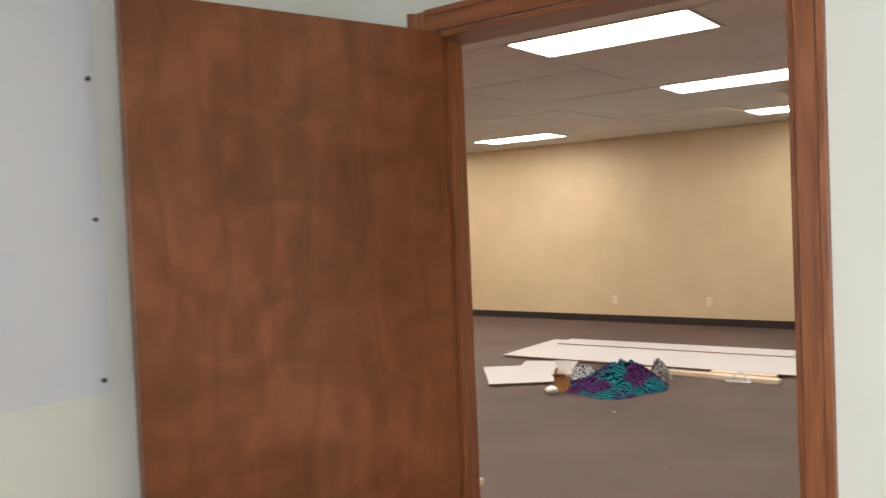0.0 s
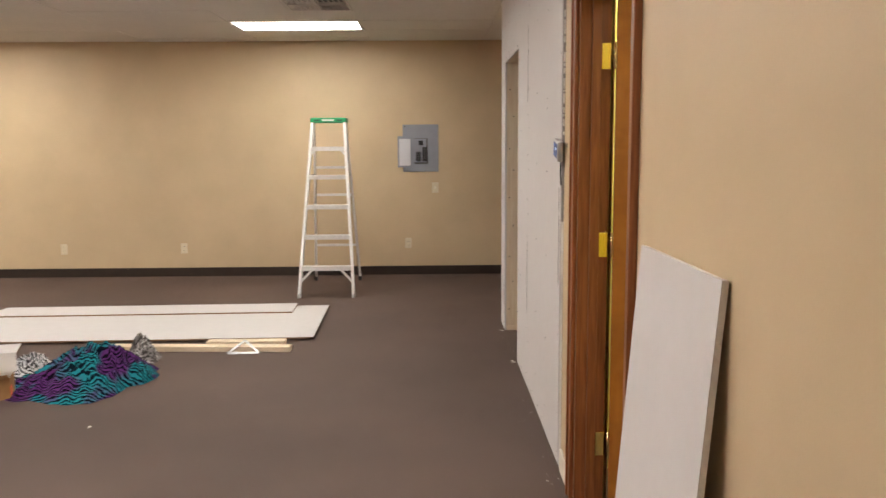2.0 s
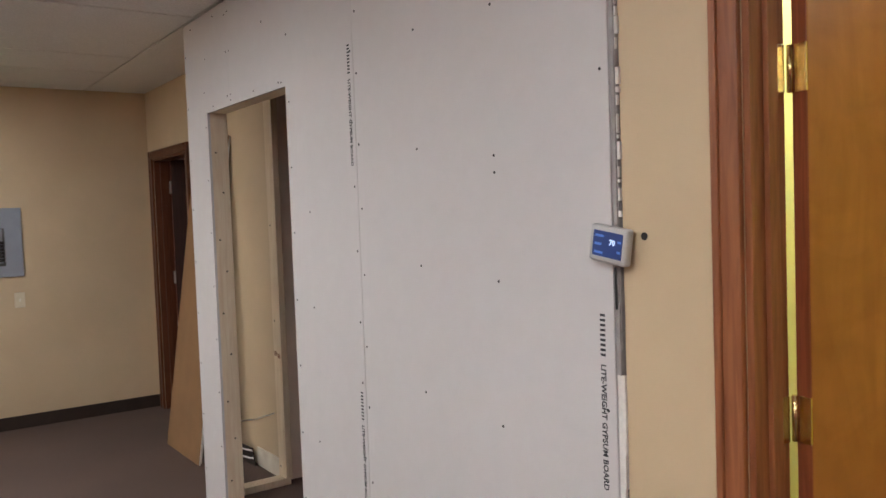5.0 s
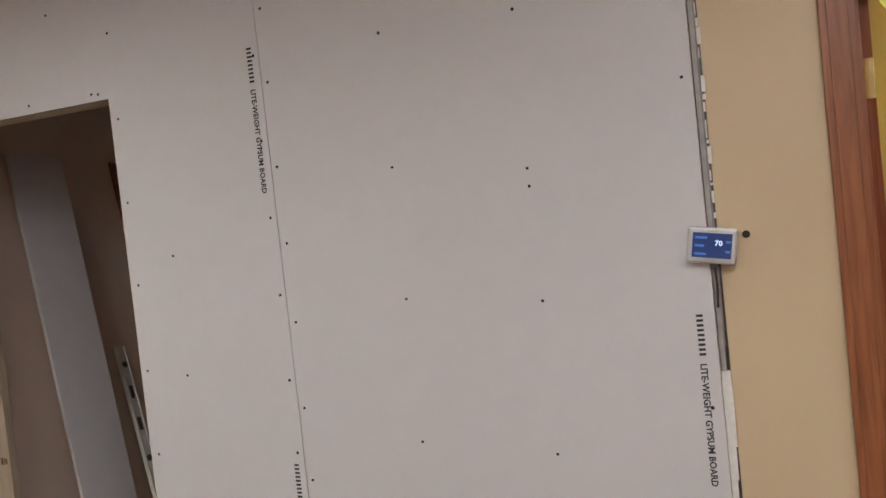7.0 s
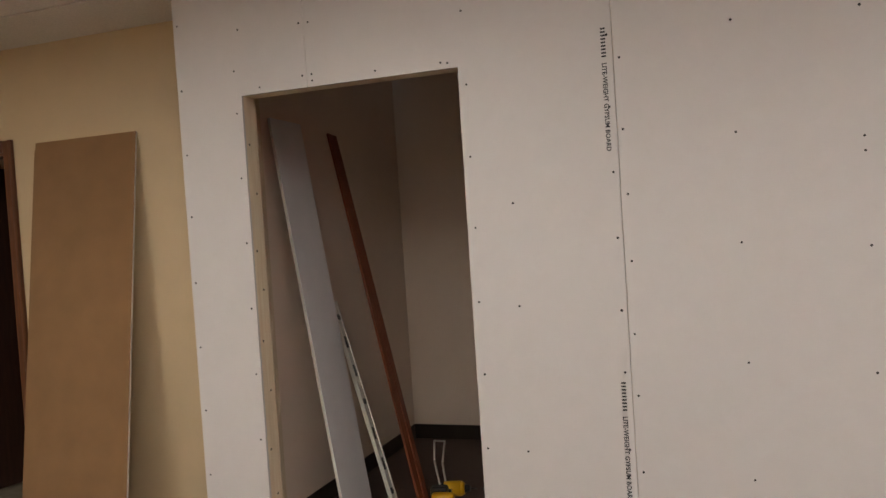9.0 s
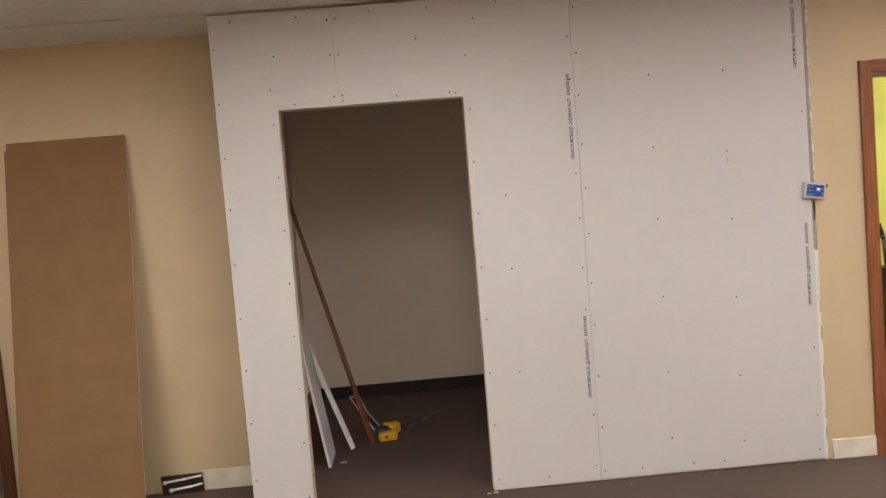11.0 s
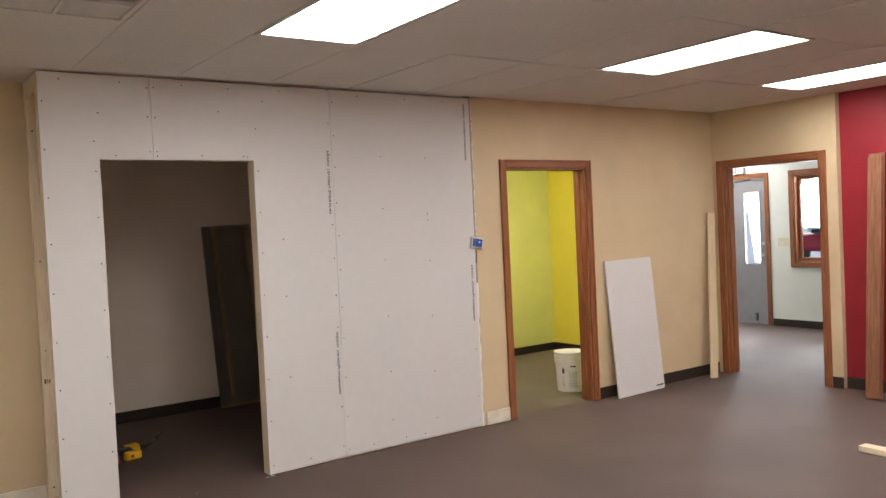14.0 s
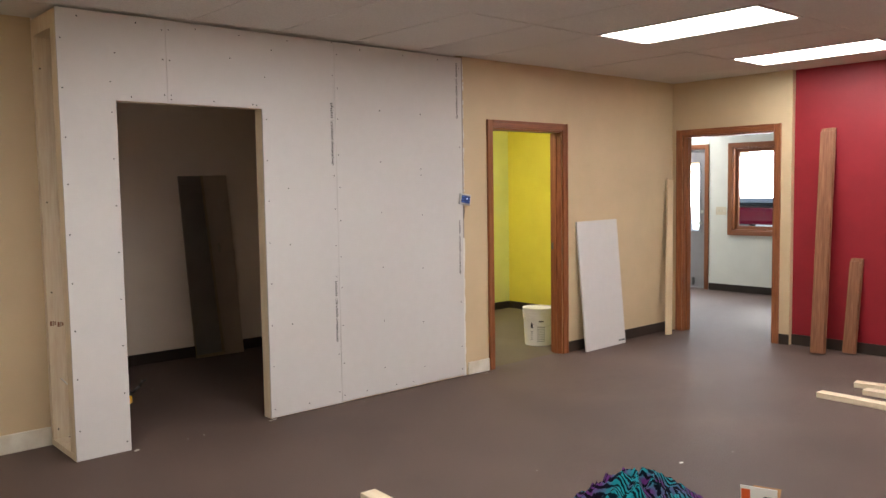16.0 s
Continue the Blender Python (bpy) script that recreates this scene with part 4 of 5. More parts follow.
# ---- electrical panel and plates on the back wall ----
def breaker_panel():
    x = XB
    t = thing("breaker_panel", (x, -0.69, 1.17), "grey electrical breaker panel with its small door open", "electrical panel")
    part("cover", B(x, x + 0.012, -0.892, -0.495, 1.165, 1.688, bev=0.003), GREY_PAINT, t)
    part("recess", B(x + 0.0122, x + 0.0145, -0.775, -0.615, 1.25, 1.545), STEEL, t)
    part("deadfront", BB((x + 0.0146, x + 0.018, -0.775, -0.765, 1.25, 1.545), (x + 0.0146, x + 0.018, -0.765, -0.615, 1.535, 1.545), (x + 0.0146, x + 0.016, -0.765, -0.63, 1.27, 1.53)), GREY_PAINT, t)
    part("main_breaker", B(x + 0.0162, x + 0.035, -0.715, -0.665, 1.46, 1.51, bev=0.003), BLACK, t, "black main breaker")
    for col in (-0.745, -0.675):
        for k in range(6):
            z = 1.285 + k * 0.026
            if col < -0.7 and k > 3:
                continue
            br = part("breaker", B(x + 0.0162, x + 0.032, col, col + 0.05, z, z + 0.023, bev=0.002), BLACK, t)
            part("switch_toggle", B(x + 0.0322, x + 0.042, col + 0.018, col + 0.032, z + 0.007, z + 0.016), STEEL, br)
    d = part("panel_door", B(0, 0.165, -0.005, 0.003, 0, 0.345, bev=0.003), GREY_PAINT, t, "open panel door with a paper directory", m=pose(x + 0.022, -0.785, 1.215, 0, 0, -83))
    part("directory", B(0.022, 0.148, 0.0032, 0.0042, 0.02, 0.315), PAPER, d, "yellowed paper directory", m=pose(x + 0.022, -0.785, 1.215, 0, 0, -83))
    part("screw", cyl(bmesh.new(), (x + 0.012, -0.87, 1.665), (x + 0.015, -0.87, 1.665), 0.008), STEEL, t)


breaker_panel()


def wall_plate(m, label, category, switch=False, group=""):
    t = new("light_switch" if switch else "wall_outlet")
    t.matrix_basis = m
    tagged(t, label, category, group)
    part("plate", B(-0.036, 0.036, -0.006, 0.0, -0.058, 0.058, bev=0.003), PLASTIC, t, m=m)
    if switch:
        part("toggle", B(-0.005, 0.005, -0.016, -0.006, -0.010, 0.012, bev=0.001), WHITE_PL, t, m=m)
    else:
        for z in (-0.02, 0.02):
            so = part("socket", B(-0.016, 0.016, -0.008, -0.006, z - 0.014, z + 0.014, bev=0.002), PLASTIC, t, m=m)
            part("slot", BB((-0.007, -0.005, -0.0086, -0.0078, z - 0.004, z + 0.006), (0.005, 0.007, -0.0086, -0.0078, z - 0.004, z + 0.006)), BLACK, so, m=m)


for y, z in ((-4.73, 0.32), (-3.38, 0.32), (-0.845, 0.36)):
    wall_plate(pose(XB, y, z, 0, 0, 90), "ivory electrical outlet on the tan wall", "outlet", group="back wall outlets")
wall_plate(pose(XB, -0.535, 0.985, 0, 0, 90), "ivory blank wall plate below the electrical panel", "wall plate", switch=True)


def gang_switch(m):
    t = new("light_switch")
    t.matrix_basis = m
    tagged(t, "ivory three gang light switch beside the exit door", "light switch")
    part("plate", B(-0.082, 0.082, -0.006, 0.0, -0.058, 0.058, bev=0.003), PLASTIC, t, m=m)
    for x in (-0.046, 0.0, 0.046):
        part("toggle", B(x - 0.005, x + 0.005, -0.016, -0.006, -0.010, 0.012, bev=0.001), WHITE_PL, t, m=m)


gang_switch(pose(XE, 1.29, 1.16, 0, 0, -90))
wall_plate(pose(-0.06, 0.34, 1.28, 0, 0, -90), "ivory light switch on the closet wall near the opening", "light switch", switch=True)


# ---- cloth heap, box and bits on the floor ----
def cloth_material(name, cols, stripe):
    m = bpy.data.materials.new(name)
    m.use_nodes = True
    nt = m.node_tree
    b = nt.nodes["Principled BSDF"]
    b.inputs["Roughness"].default_value = 0.9
    b.inputs["Specular IOR Level"].default_value = 0.1
    tc = nt.nodes.new("ShaderNodeTexCoord")
    n = nt.nodes.new("ShaderNodeTexNoise")
    n.inputs["Scale"].default_value = 5.0
    n.inputs["Detail"].default_value = 2.5
    nt.links.new(tc.outputs["Object"], n.inputs["Vector"])
    r = nt.nodes.new("ShaderNodeValToRGB")
    r.color_ramp.interpolation = 'EASE'
    r.color_ramp.elements[0].position, r.color_ramp.elements[0].color = 0.43, (*cols[0], 1)
    r.color_ramp.elements[1].position, r.color_ramp.elements[1].color = 0.57, (*cols[1], 1)
    nt.links.new(n.outputs[0], r.inputs[0])
    w = nt.nodes.new("ShaderNodeTexWave")
    w.inputs["Scale"].default_value = 13.0
    w.inputs["Distortion"].default_value = 6.0
    w.inputs["Detail"].default_value = 2.0
    w.inputs["Detail Scale"].default_value = 1.6
    nt.links.new(tc.outputs["Object"], w.inputs["Vector"])
    r2 = nt.nodes.new("ShaderNodeValToRGB")
    r2.color_ramp.elements[0].position, r2.color_ramp.elements[0].color = 0.42, (*stripe, 1)
    r2.color_ramp.elements[1].position, r2.color_ramp.elements[1].color = 0.66, (1, 1, 1, 1)
    nt.links.new(w.outputs[0], r2.inputs[0])
    mx = nt.nodes.new("ShaderNodeMix")
    mx.data_type, mx.blend_type = 'RGBA', 'MULTIPLY'
    mx.inputs[0].default_value = 1.0
    nt.links.new(r.outputs[0], mx.inputs[6])
    nt.links.new(r2.outputs[0], mx.inputs[7])
    nt.links.new(mx.outputs[2], b.inputs["Base Color"])
    return m


def heap(name, cx, cy, rx, ry, h, rz, mat, label, seed, peak=(0.25, 0.1)):
    """A crumpled cloth: a mound with folds that run outward and wander."""
    bm = bmesh.new()
    nr, na = 34, 120
    off = Vector((seed * 3.7, seed * 1.3, 0))
    rings = []
    for i in range(nr + 1):
        f = i / nr
        row = []
        for k in range(na):
            a = 2 * math.pi * k / na
            ragged = 1 + 0.22 * noise.noise(Vector((math.cos(a) * 1.4, math.sin(a) * 1.4, seed))) + 0.10 * noise.noise(Vector((math.cos(a) * 5, math.sin(a) * 5, seed)))
            u, v = math.cos(a) * f * ragged, math.sin(a) * f * ragged
            d2 = (u - peak[0]) ** 2 + (v - peak[1]) ** 2
            base = h * (0.80 * math.exp(-d2 * 1.6) + 0.30 * math.exp(-((u + 0.5) ** 2 + v * v) * 4.0)) * (1 - f ** 4)
            p = Vector((u * 2.4, v * 2.4, 0)) + off
            fold = 1 - abs(noise.noise(p * 1.7 + Vector((noise.noise(p * 1.1) * 1.5, 0, 0)))) * 2.4
            fine = noise.noise(p * 5.5)
            z = base * (0.78 + 0.30 * fold) + 0.020 * h / 0.2 * max(0.0, fold) * (1 - f ** 6) + 0.010 * fine * (1 - f ** 3)
            row.append(bm.verts.new((u * rx, v * ry, max(0.004 * (1 - f), z) + 0.002)))
        rings.append(row)
    for i in range(nr):
        for k in range(na):
            k2 = (k + 1) % na
            if i == 0:
                continue
            fc = bm.faces.new((rings[i][k], rings[i][k2], rings[i + 1][k2], rings[i + 1][k]))
            fc.smooth = True
    c = bm.verts.new((0, 0, sum(v.co.z for v in rings[1]) / na))
    for k in range(na):
        bm.faces.new((c, rings[1][k], rings[1][(k + 1) % na])).smooth = True
    for v in rings[0]:
        bm.verts.remove(v)
    ob = single(name, bm, mat, label, "cloth", m=pose(cx, cy, 0, 0, 0, rz))
    return ob


heap("patterned_cloth", -1.44, -2.84, 0.46, 0.45, 0.25, 8, cloth_material("purple_teal_zebra_cloth", ((0.012, 0.20, 0.24), (0.10, 0.025, 0.14)), (0.05, 0.05, 0.07)),
     "crumpled purple and teal zebra print cloth in a heap", 2, peak=(0.1, 0.45))
heap("grey_striped_cloth", -1.62, -3.22, 0.26, 0.22, 0.12, 0, cloth_material("white_black_stripe_cloth", ((0.6, 0.6, 0.6), (0.5, 0.5, 0.52)), (0.04, 0.04, 0.04)),
     "crumpled white and black striped cloth beside the box", 5, peak=(0, 0))
heap("grey_scarf", -1.97, -2.60, 0.15, 0.12, 0.17, 30, cloth_material("grey_mottled_cloth", ((0.22, 0.20, 0.19), (0.5, 0.47, 0.45)), (0.25, 0.24, 0.23)),
     "small mottled grey cloth behind the purple cloth", 9, peak=(0, 0))


def screw_box():
    m = pose(-1.15, -3.15, 0, 0, 0, 18)
    t = new("cardboard_box")
    t.matrix_basis = m
    tagged(t, "small open cardboard box with orange and white print", "box")
    w, d, h, k = 0.075, 0.06, 0.13, 0.003
    part("wall_panel", B(-w, w, -d, -d + k, 0, h), CARDBOARD, t, m=m)
    part("wall_panel", B(-w, w, d - k, d, 0, h), CARDBOARD, t, m=m)
    part("wall_panel", B(-w, -w + k, -d + k, d - k, 0, h), WHITE_PL, t, "white printed panel", m=m)
    part("wall_panel", B(w - k, w, -d + k, d - k, 0, h), CARDBOARD, t, m=m)
    part("base_panel", B(-w + k, w - k, -d + k, d - k, 0.001, 0.004), CARDBOARD, t, m=m)
    part("printed_band", BB((-w - 0.001, -w, -d, 0.0, 0.09, h)), ORANGE, t, "orange printed band", m=m)
    part("printed_mark", B(-w - 0.001, -w, 0.015, 0.045, 0.02, 0.075), BLACK, t, "black printed mark", m=m)
    part("printed_band", BB((w * 0.3, w, d, d + 0.001, 0.02, 0.08)), ORANGE, t, "orange printed band", m=m)
    part("flap", B(-w, w, 0, 0.003, 0, 0.06), CARDBOARD, t, m=m @ pose(0, -d, h, -8))
    fl = part("flap", B(-0.003, 0, -d - 0.015, d + 0.015, 0, 0.115), WHITE_PL, t, "white printed flap", m=m @ pose(-w, 0, h, 0, -12))
    part("printed_band", B(-0.004, -0.0031, 0.035, d + 0.012, 0.0, 0.10), ORANGE, fl, "orange printed band", m=m @ pose(-w, 0, h, 0, -12))
    part("printed_mark", B(-0.004, -0.0031, -d - 0.010, -0.02, 0.0, 0.075), BLACK, fl, "black printed mark", m=m @ pose(-w, 0, h, 0, -12))
    part("flap", B(0, 0.003, -d, d, 0, 0.07), CARDBOARD, t, m=m @ pose(w, 0, h, 0, 60))
    single("plastic_bag", heap_bag(), WHITE_PL, "small crumpled translucent plastic bag by the box", "plastic bag", m=pose(-0.98, -3.16, 0.0))


def heap_bag():
    bm = bmesh.new()
    bmesh.ops.create_icosphere(bm, subdivisions=3, radius=1)
    for v in bm.verts:
        n = 1 + 0.35 * noise.noise(v.co * 2.3)
        v.co = Vector((v.co.x * 0.045 * n, v.co.y * 0.055 * n, max(0.0, 0.03 + v.co.z * 0.035 * n)))
    for f in bm.faces:
        f.smooth = True
    return bm


screw_box()


def speed_square():
    m = pose(-2.10, -1.93, 0.006, 0, 0, 93)
    t = new("speed_square")
    t.matrix_basis = m @ pose(0, 0, 0, -50, 0, 0)
    tagged(t, "metal triangular carpenter's square leaning against the pine stud", "square")
    mm = t.matrix_basis.copy()
    for p0, p1 in (((-0.11, 0, 0.0), (0.11, 0, 0.0)), ((-0.11, 0, 0.0), (0.0, 0.0, 0.11)), ((0.0, 0.0, 0.11), (0.11, 0, 0.0))):
        a, b = Vector(p0), Vector(p1)
        part("arm", B(-0.008, 0.008, -0.002, 0.002, 0, (b - a).length), SILVER, t, m=mm @ stick_pose(a, b, (0, 1, 0)))


speed_square()


def floor_bits():
    bm = bmesh.new()
    rng = random.Random(11)
    spots = [(-0.6, -2.4, 0.012), (-1.9, -4.3, 0.01)]
    for k in range(70):
        spots.append((rng.uniform(-5.0, 2.5), rng.uniform(-4.6, -0.25), rng.uniform(0.0015, 0.004)))
    for k in range(60):
        spots.append((rng.gauss(-2.2, 0.4), rng.gauss(0.9, 0.5), rng.uniform(0.001, 0.004)))
    for k in range(60):
        spots.append((rng.uniform(-3.0, 0.2), rng.gauss(-0.04, 0.03), rng.uniform(0.001, 0.005)))
    spots += [(OX1 + 0.01, -0.022, 0.022), (OX1 - 0.03, -0.03, 0.014), (OX0 + 0.03, -0.02, 0.018), (OX0 + 0.01, -0.035, 0.010), (-2.66, 0.72, 0.020)]
    for x, y, r in spots:
        if y > 0.05 and not (-2.9 < x < -0.2 and y < 2.25):
            continue
        a = rng.uniform(0, 3)
        vs = [bm.verts.new((x + r * rng.uniform(0.6, 1.6) * math.cos(a + q), y + r * math.sin(a + q), 0.0035 + 0.001 * (q > 2))) for q in (0, 1.6, 3.1, 4.7)]
        bm.faces.new(vs)
    ob = single("debris", bm, GYPSUM_CORE, "scattered white gypsum crumbs and lint on the carpet", "debris", kind="stuff")


floor_bits()


def base_scrap():
    m = pose(-3.675, 0.425, 0.0, 8, 0, 4)
    t = new("baseboard_scrap")
    t.matrix_basis = m
    tagged(t, "dark vinyl baseboard scrap with white glue smears, against the wall", "baseboard scrap")
    part("strip", B(0, 0.235, 0, 0.006, 0.0, 0.118, bev=0.001), BASE, t, m=m)
    for z, x0 in ((0.085, 0.02), (0.035, 0.05)):
        bm = bmesh.new()
        tube(bm, [(x0, 0.0, z - 0.006), (x0 + 0.05, -0.001, z), (x0 + 0.12, -0.001, z + 0.006), (0.228, 0.0, z + 0.016)], 0.0065)
        cyl(bm, (x0, 0.002, z - 0.006), (x0, -0.004, z - 0.006), 0.012)
        part("glue_smear", bm, WHITE_PL, t, "white glue smear", m=m)


base_scrap()


# ---- yellow room ----
def bucket():
    cx, cy = 1.46, 0.50
    t = thing("paint_bucket", (cx, cy, 0), "white plastic five gallon bucket with printed label", "bucket")
    bm = bmesh.new()
    cyl(bm, (cx, cy, 0), (cx, cy, 0.36), 0.132, 0.15, n=36, cap=False)
    cyl(bm, (cx, cy, 0.004), (cx, cy, 0.36), 0.128, 0.146, n=36, cap=False)
    bm.faces.new([bm.verts.new((cx + 0.131 * math.cos(a), cy + 0.131 * math.sin(a), 0.003)) for a in (2 * math.pi * k / 36 for k in range(36))])
    part("pail", bm, WHITE_PL, t)
    for z, r in ((0.362, 0.156), (0.33, 0.155), (0.30, 0.153), (0.275, 0.151)):
        rb = bmesh.new()
        cyl(rb, (cx, cy, z - 0.006), (cx, cy, z + 0.004), r, n=36, cap=False)
        cyl(rb, (cx, cy, z - 0.006), (cx, cy, z + 0.004), r - 0.007, n=36, cap=False)
        ringtop = [[rb.verts.new((cx + q * math.cos(a), cy + q * math.sin(a), z + 0.004)) for a in (2 * math.pi * k / 36 for k in range(36))] for q in (r, r - 0.007)]
        for k in range(36):
            rb.faces.new((ringtop[0][k], ringtop[0][(k + 1) % 36], ringtop[1][(k + 1) % 36], ringtop[1][k]))
        part("rim", rb, WHITE_PL, t)
    part("lid", cyl(bmesh.new(), (cx, cy, 0.352), (cx, cy, 0.357), 0.147, n=36), WHITE_PL, t)
    def label_bar(a, z, wd, h, mat=INK):
        q = radians(a)
        rr = 0.1325 + 0.018 * z / 0.36 + 0.001
        part("label_bar", B(-wd / 2, wd / 2, -0.0006, 0.0006, 0, h), mat, t, m=pose(cx + rr * math.cos(q), cy + rr * math.sin(q), z, 0, 0, a + 90))

    label_bar(196, 0.175, 0.022, 0.055)
    for k in range(5):
        label_bar(195, 0.06 + 0.02 * k, 0.024, 0.004, STEEL)
    for k in range(9):
        for a in (222, 233, 244):
            label_bar(a, 0.045 + 0.017 * k, 0.024, 0.004, STEEL)
    for a in (228, 239):
        label_bar(a, 0.235, 0.025, 0.012)
    hb = bmesh.new()
    pts = [(cx + 0.155 * math.cos(a), cy + 0.155 * math.sin(a) * 1.0, 0.29 - 0.10 * math.sin((a - 2.8) / 2.9 * math.pi)) for a in (2.8 + 2.9 * k / 14 for k in range(15))]
    part("bail_handle", tube(hb, pts, 0.0025), NICKEL, t, "wire handle")


bucket()


def curve_pts(a, b, c, n=10):
    """Points along a bow from a to c that is drawn towards b."""
    a, b, c = Vector(a), Vector(b), Vector(c)
    return [tuple((1 - u) ** 2 * a + 2 * u * (1 - u) * b + u * u * c) for u in (k / n for k in range(n + 1))]


def vacuum():
    cx, cy = 1.63, 2.04
    t = thing("vacuum_cleaner", (cx, cy, 0), "black upright vacuum cleaner with a hose looped over its front", "vacuum cleaner")
    part("base_head", B(cx - 0.17, cx + 0.10, cy - 0.20, cy + 0.10, 0.012, 0.10, bev=0.025), BLACK, t)
    lobe = part("brush_cover", B(cx + 0.04, cx + 0.20, cy - 0.22, cy + 0.03, 0.012, 0.17, bev=0.045), CLEAR_PL, t, "smoky clear brush cover")
    part("cover_rib", tube(bmesh.new(), curve_pts((cx + 0.06, cy - 0.222, 0.05), (cx + 0.12, cy - 0.235, 0.20), (cx + 0.19, cy - 0.215, 0.05)), 0.006), GREY_PAINT, lobe)
    bm = bmesh.new()
    lo = [bm.verts.new((cx + x, cy + y, 0.09)) for x, y in ((-0.125, -0.08), (0.095, -0.08), (0.095, 0.08), (-0.125, 0.08))]
    hi = [bm.verts.new((cx + x, cy + y, 0.80)) for x, y in ((-0.15, -0.07), (0.11, -0.07), (0.11, 0.09), (-0.15, 0.09))]
    for k in range(4):
        bm.faces.new((lo[k], lo[(k + 1) % 4], hi[(k + 1) % 4], hi[k]))
    bm.faces.new(lo[::-1])
    bm.faces.new(hi)
    bmesh.ops.bevel(bm, geom=list(bm.edges), offset=0.025, segments=2, affect='EDGES', profile=0.5)
    body = part("body", bm, BLACK, t)
    part("top_tray", B(cx - 0.17, cx + 0.12, cy - 0.08, cy + 0.09, 0.802, 0.835, bev=0.006), BLACK, t)
    part("dust_cup", cyl(bmesh.new(), (cx - 0.02, cy - 0.045, 0.30), (cx - 0.02, cy - 0.045, 0.66), 0.06, 0.065, n=24), BLACK, t)
    part("handle", tube(bmesh.new(), [(cx - 0.03, cy, 0.83), (cx - 0.045, cy + 0.01, 1.07), (cx - 0.055, cy + 0.015, 1.11), (cx - 0.085, cy + 0.015, 1.21)], 0.020, n=12), BLACK, t)
    arc = curve_pts((cx - 0.125, cy - 0.12, 0.30), (cx - 0.15, cy - 0.13, 0.80), (cx + 0.01, cy - 0.12, 0.77)) + curve_pts((cx + 0.01, cy - 0.12, 0.77), (cx + 0.14, cy - 0.11, 0.74), (cx + 0.10, cy - 0.10, 0.50))[1:] \
        + curve_pts((cx + 0.10, cy - 0.10, 0.50), (cx + 0.17, cy - 0.08, 0.40), (cx + 0.13, cy - 0.06, 0.22))[1:]
    part("hose", tube(bmesh.new(), arc, 0.023, n=12), BLACK, t)
    part("badge", B(-0.045, 0.045, -0.001, 0.001, -0.03, 0.03), SILVER, body, "pale triangular sticker", m=pose(cx + 0.01, cy - 0.155, 0.71, 0, 35, 0))
    part("side_clip", BB((cx - 0.19, cx - 0.15, cy - 0.05, cy - 0.02, 0.70, 0.72), (cx - 0.19, cx - 0.15, cy - 0.05, cy - 0.02, 0.62, 0.64), bev=0.004), BLACK, t)
    for sd in (-1, 1):
        part("wheel", cyl(bmesh.new(), (cx - 0.03 + sd * 0.13, cy + 0.09, 0.06), (cx - 0.03 + sd * 0.16, cy + 0.09, 0.06), 0.06), BLACK, t)
    t.scale = (0.9, 0.9, 0.9)
    cord = curve_pts((1.35, 1.78, 0.006), (1.55, 1.66, 0.006), (1.72, 1.72, 0.006)) + curve_pts((1.72, 1.72, 0.006), (1.78, 1.78, 0.006), (1.62, 1.80, 0.006))[1:]
    single("power_cord", tube(bmesh.new(), cord, 0.005), BLACK, "black power cord on the carpet", "cord")


vacuum()


# ---- dark room ----
def dark_cabinet():
    x0, x1, y0, y1 = -5.95, -4.97, 1.52, 2.05
    t = thing("dark_cabinet", ((x0 + x1) / 2, (y0 + y1) / 2, 0), "dark brown wooden desk cabinet in an unlit room", "cabinet")
    part("body", B(x0 + 0.02, x1 - 0.02, y0 + 0.02, y1, 0.06, 0.84, bev=0.003), DARK_WOOD, t)
    part("top", B(x0, x1, y0, y1 + 0.01, 0.841, 0.875, bev=0.004), DARK_WOOD, t)
    part("plinth", B(x0 + 0.03, x1 - 0.03, y0 + 0.05, y1 - 0.01, 0.0, 0.06), DARK_WOOD, t)
    for a, b in ((x0 + 0.03, (x0 + x1) / 2 - 0.004), ((x0 + x1) / 2 + 0.004, x1 - 0.03)):
        d = part("cabinet_door", B(a, b, y0 + 0.003, y0 + 0.019, 0.08, 0.825, bev=0.003), DARK_WOOD, t)
        part("handle", B((a + b) / 2 - 0.05, (a + b) / 2 + 0.05, y0 - 0.02, y0 - 0.008, 0.70, 0.712, bev=0.003), STEEL, d)


dark_cabinet()


# ---- vestibule ----
def poster():
    t = thing("paper_sheet", (4.6, YP, 1.7), "large blank white paper sheet pinned to the wall", "poster")
    part("sheet", B(4.052, 5.25, YP + 0.001, YP + 0.003, 1.14, 2.42), PAPER, t)
    for z in (1.17, 1.54, 1.86, 2.2):
        part("pin", cyl(bmesh.new(), (4.075, YP + 0.003, z), (4.075, YP + 0.012, z), 0.004, 0.006, n=8), STEEL, t)


poster()


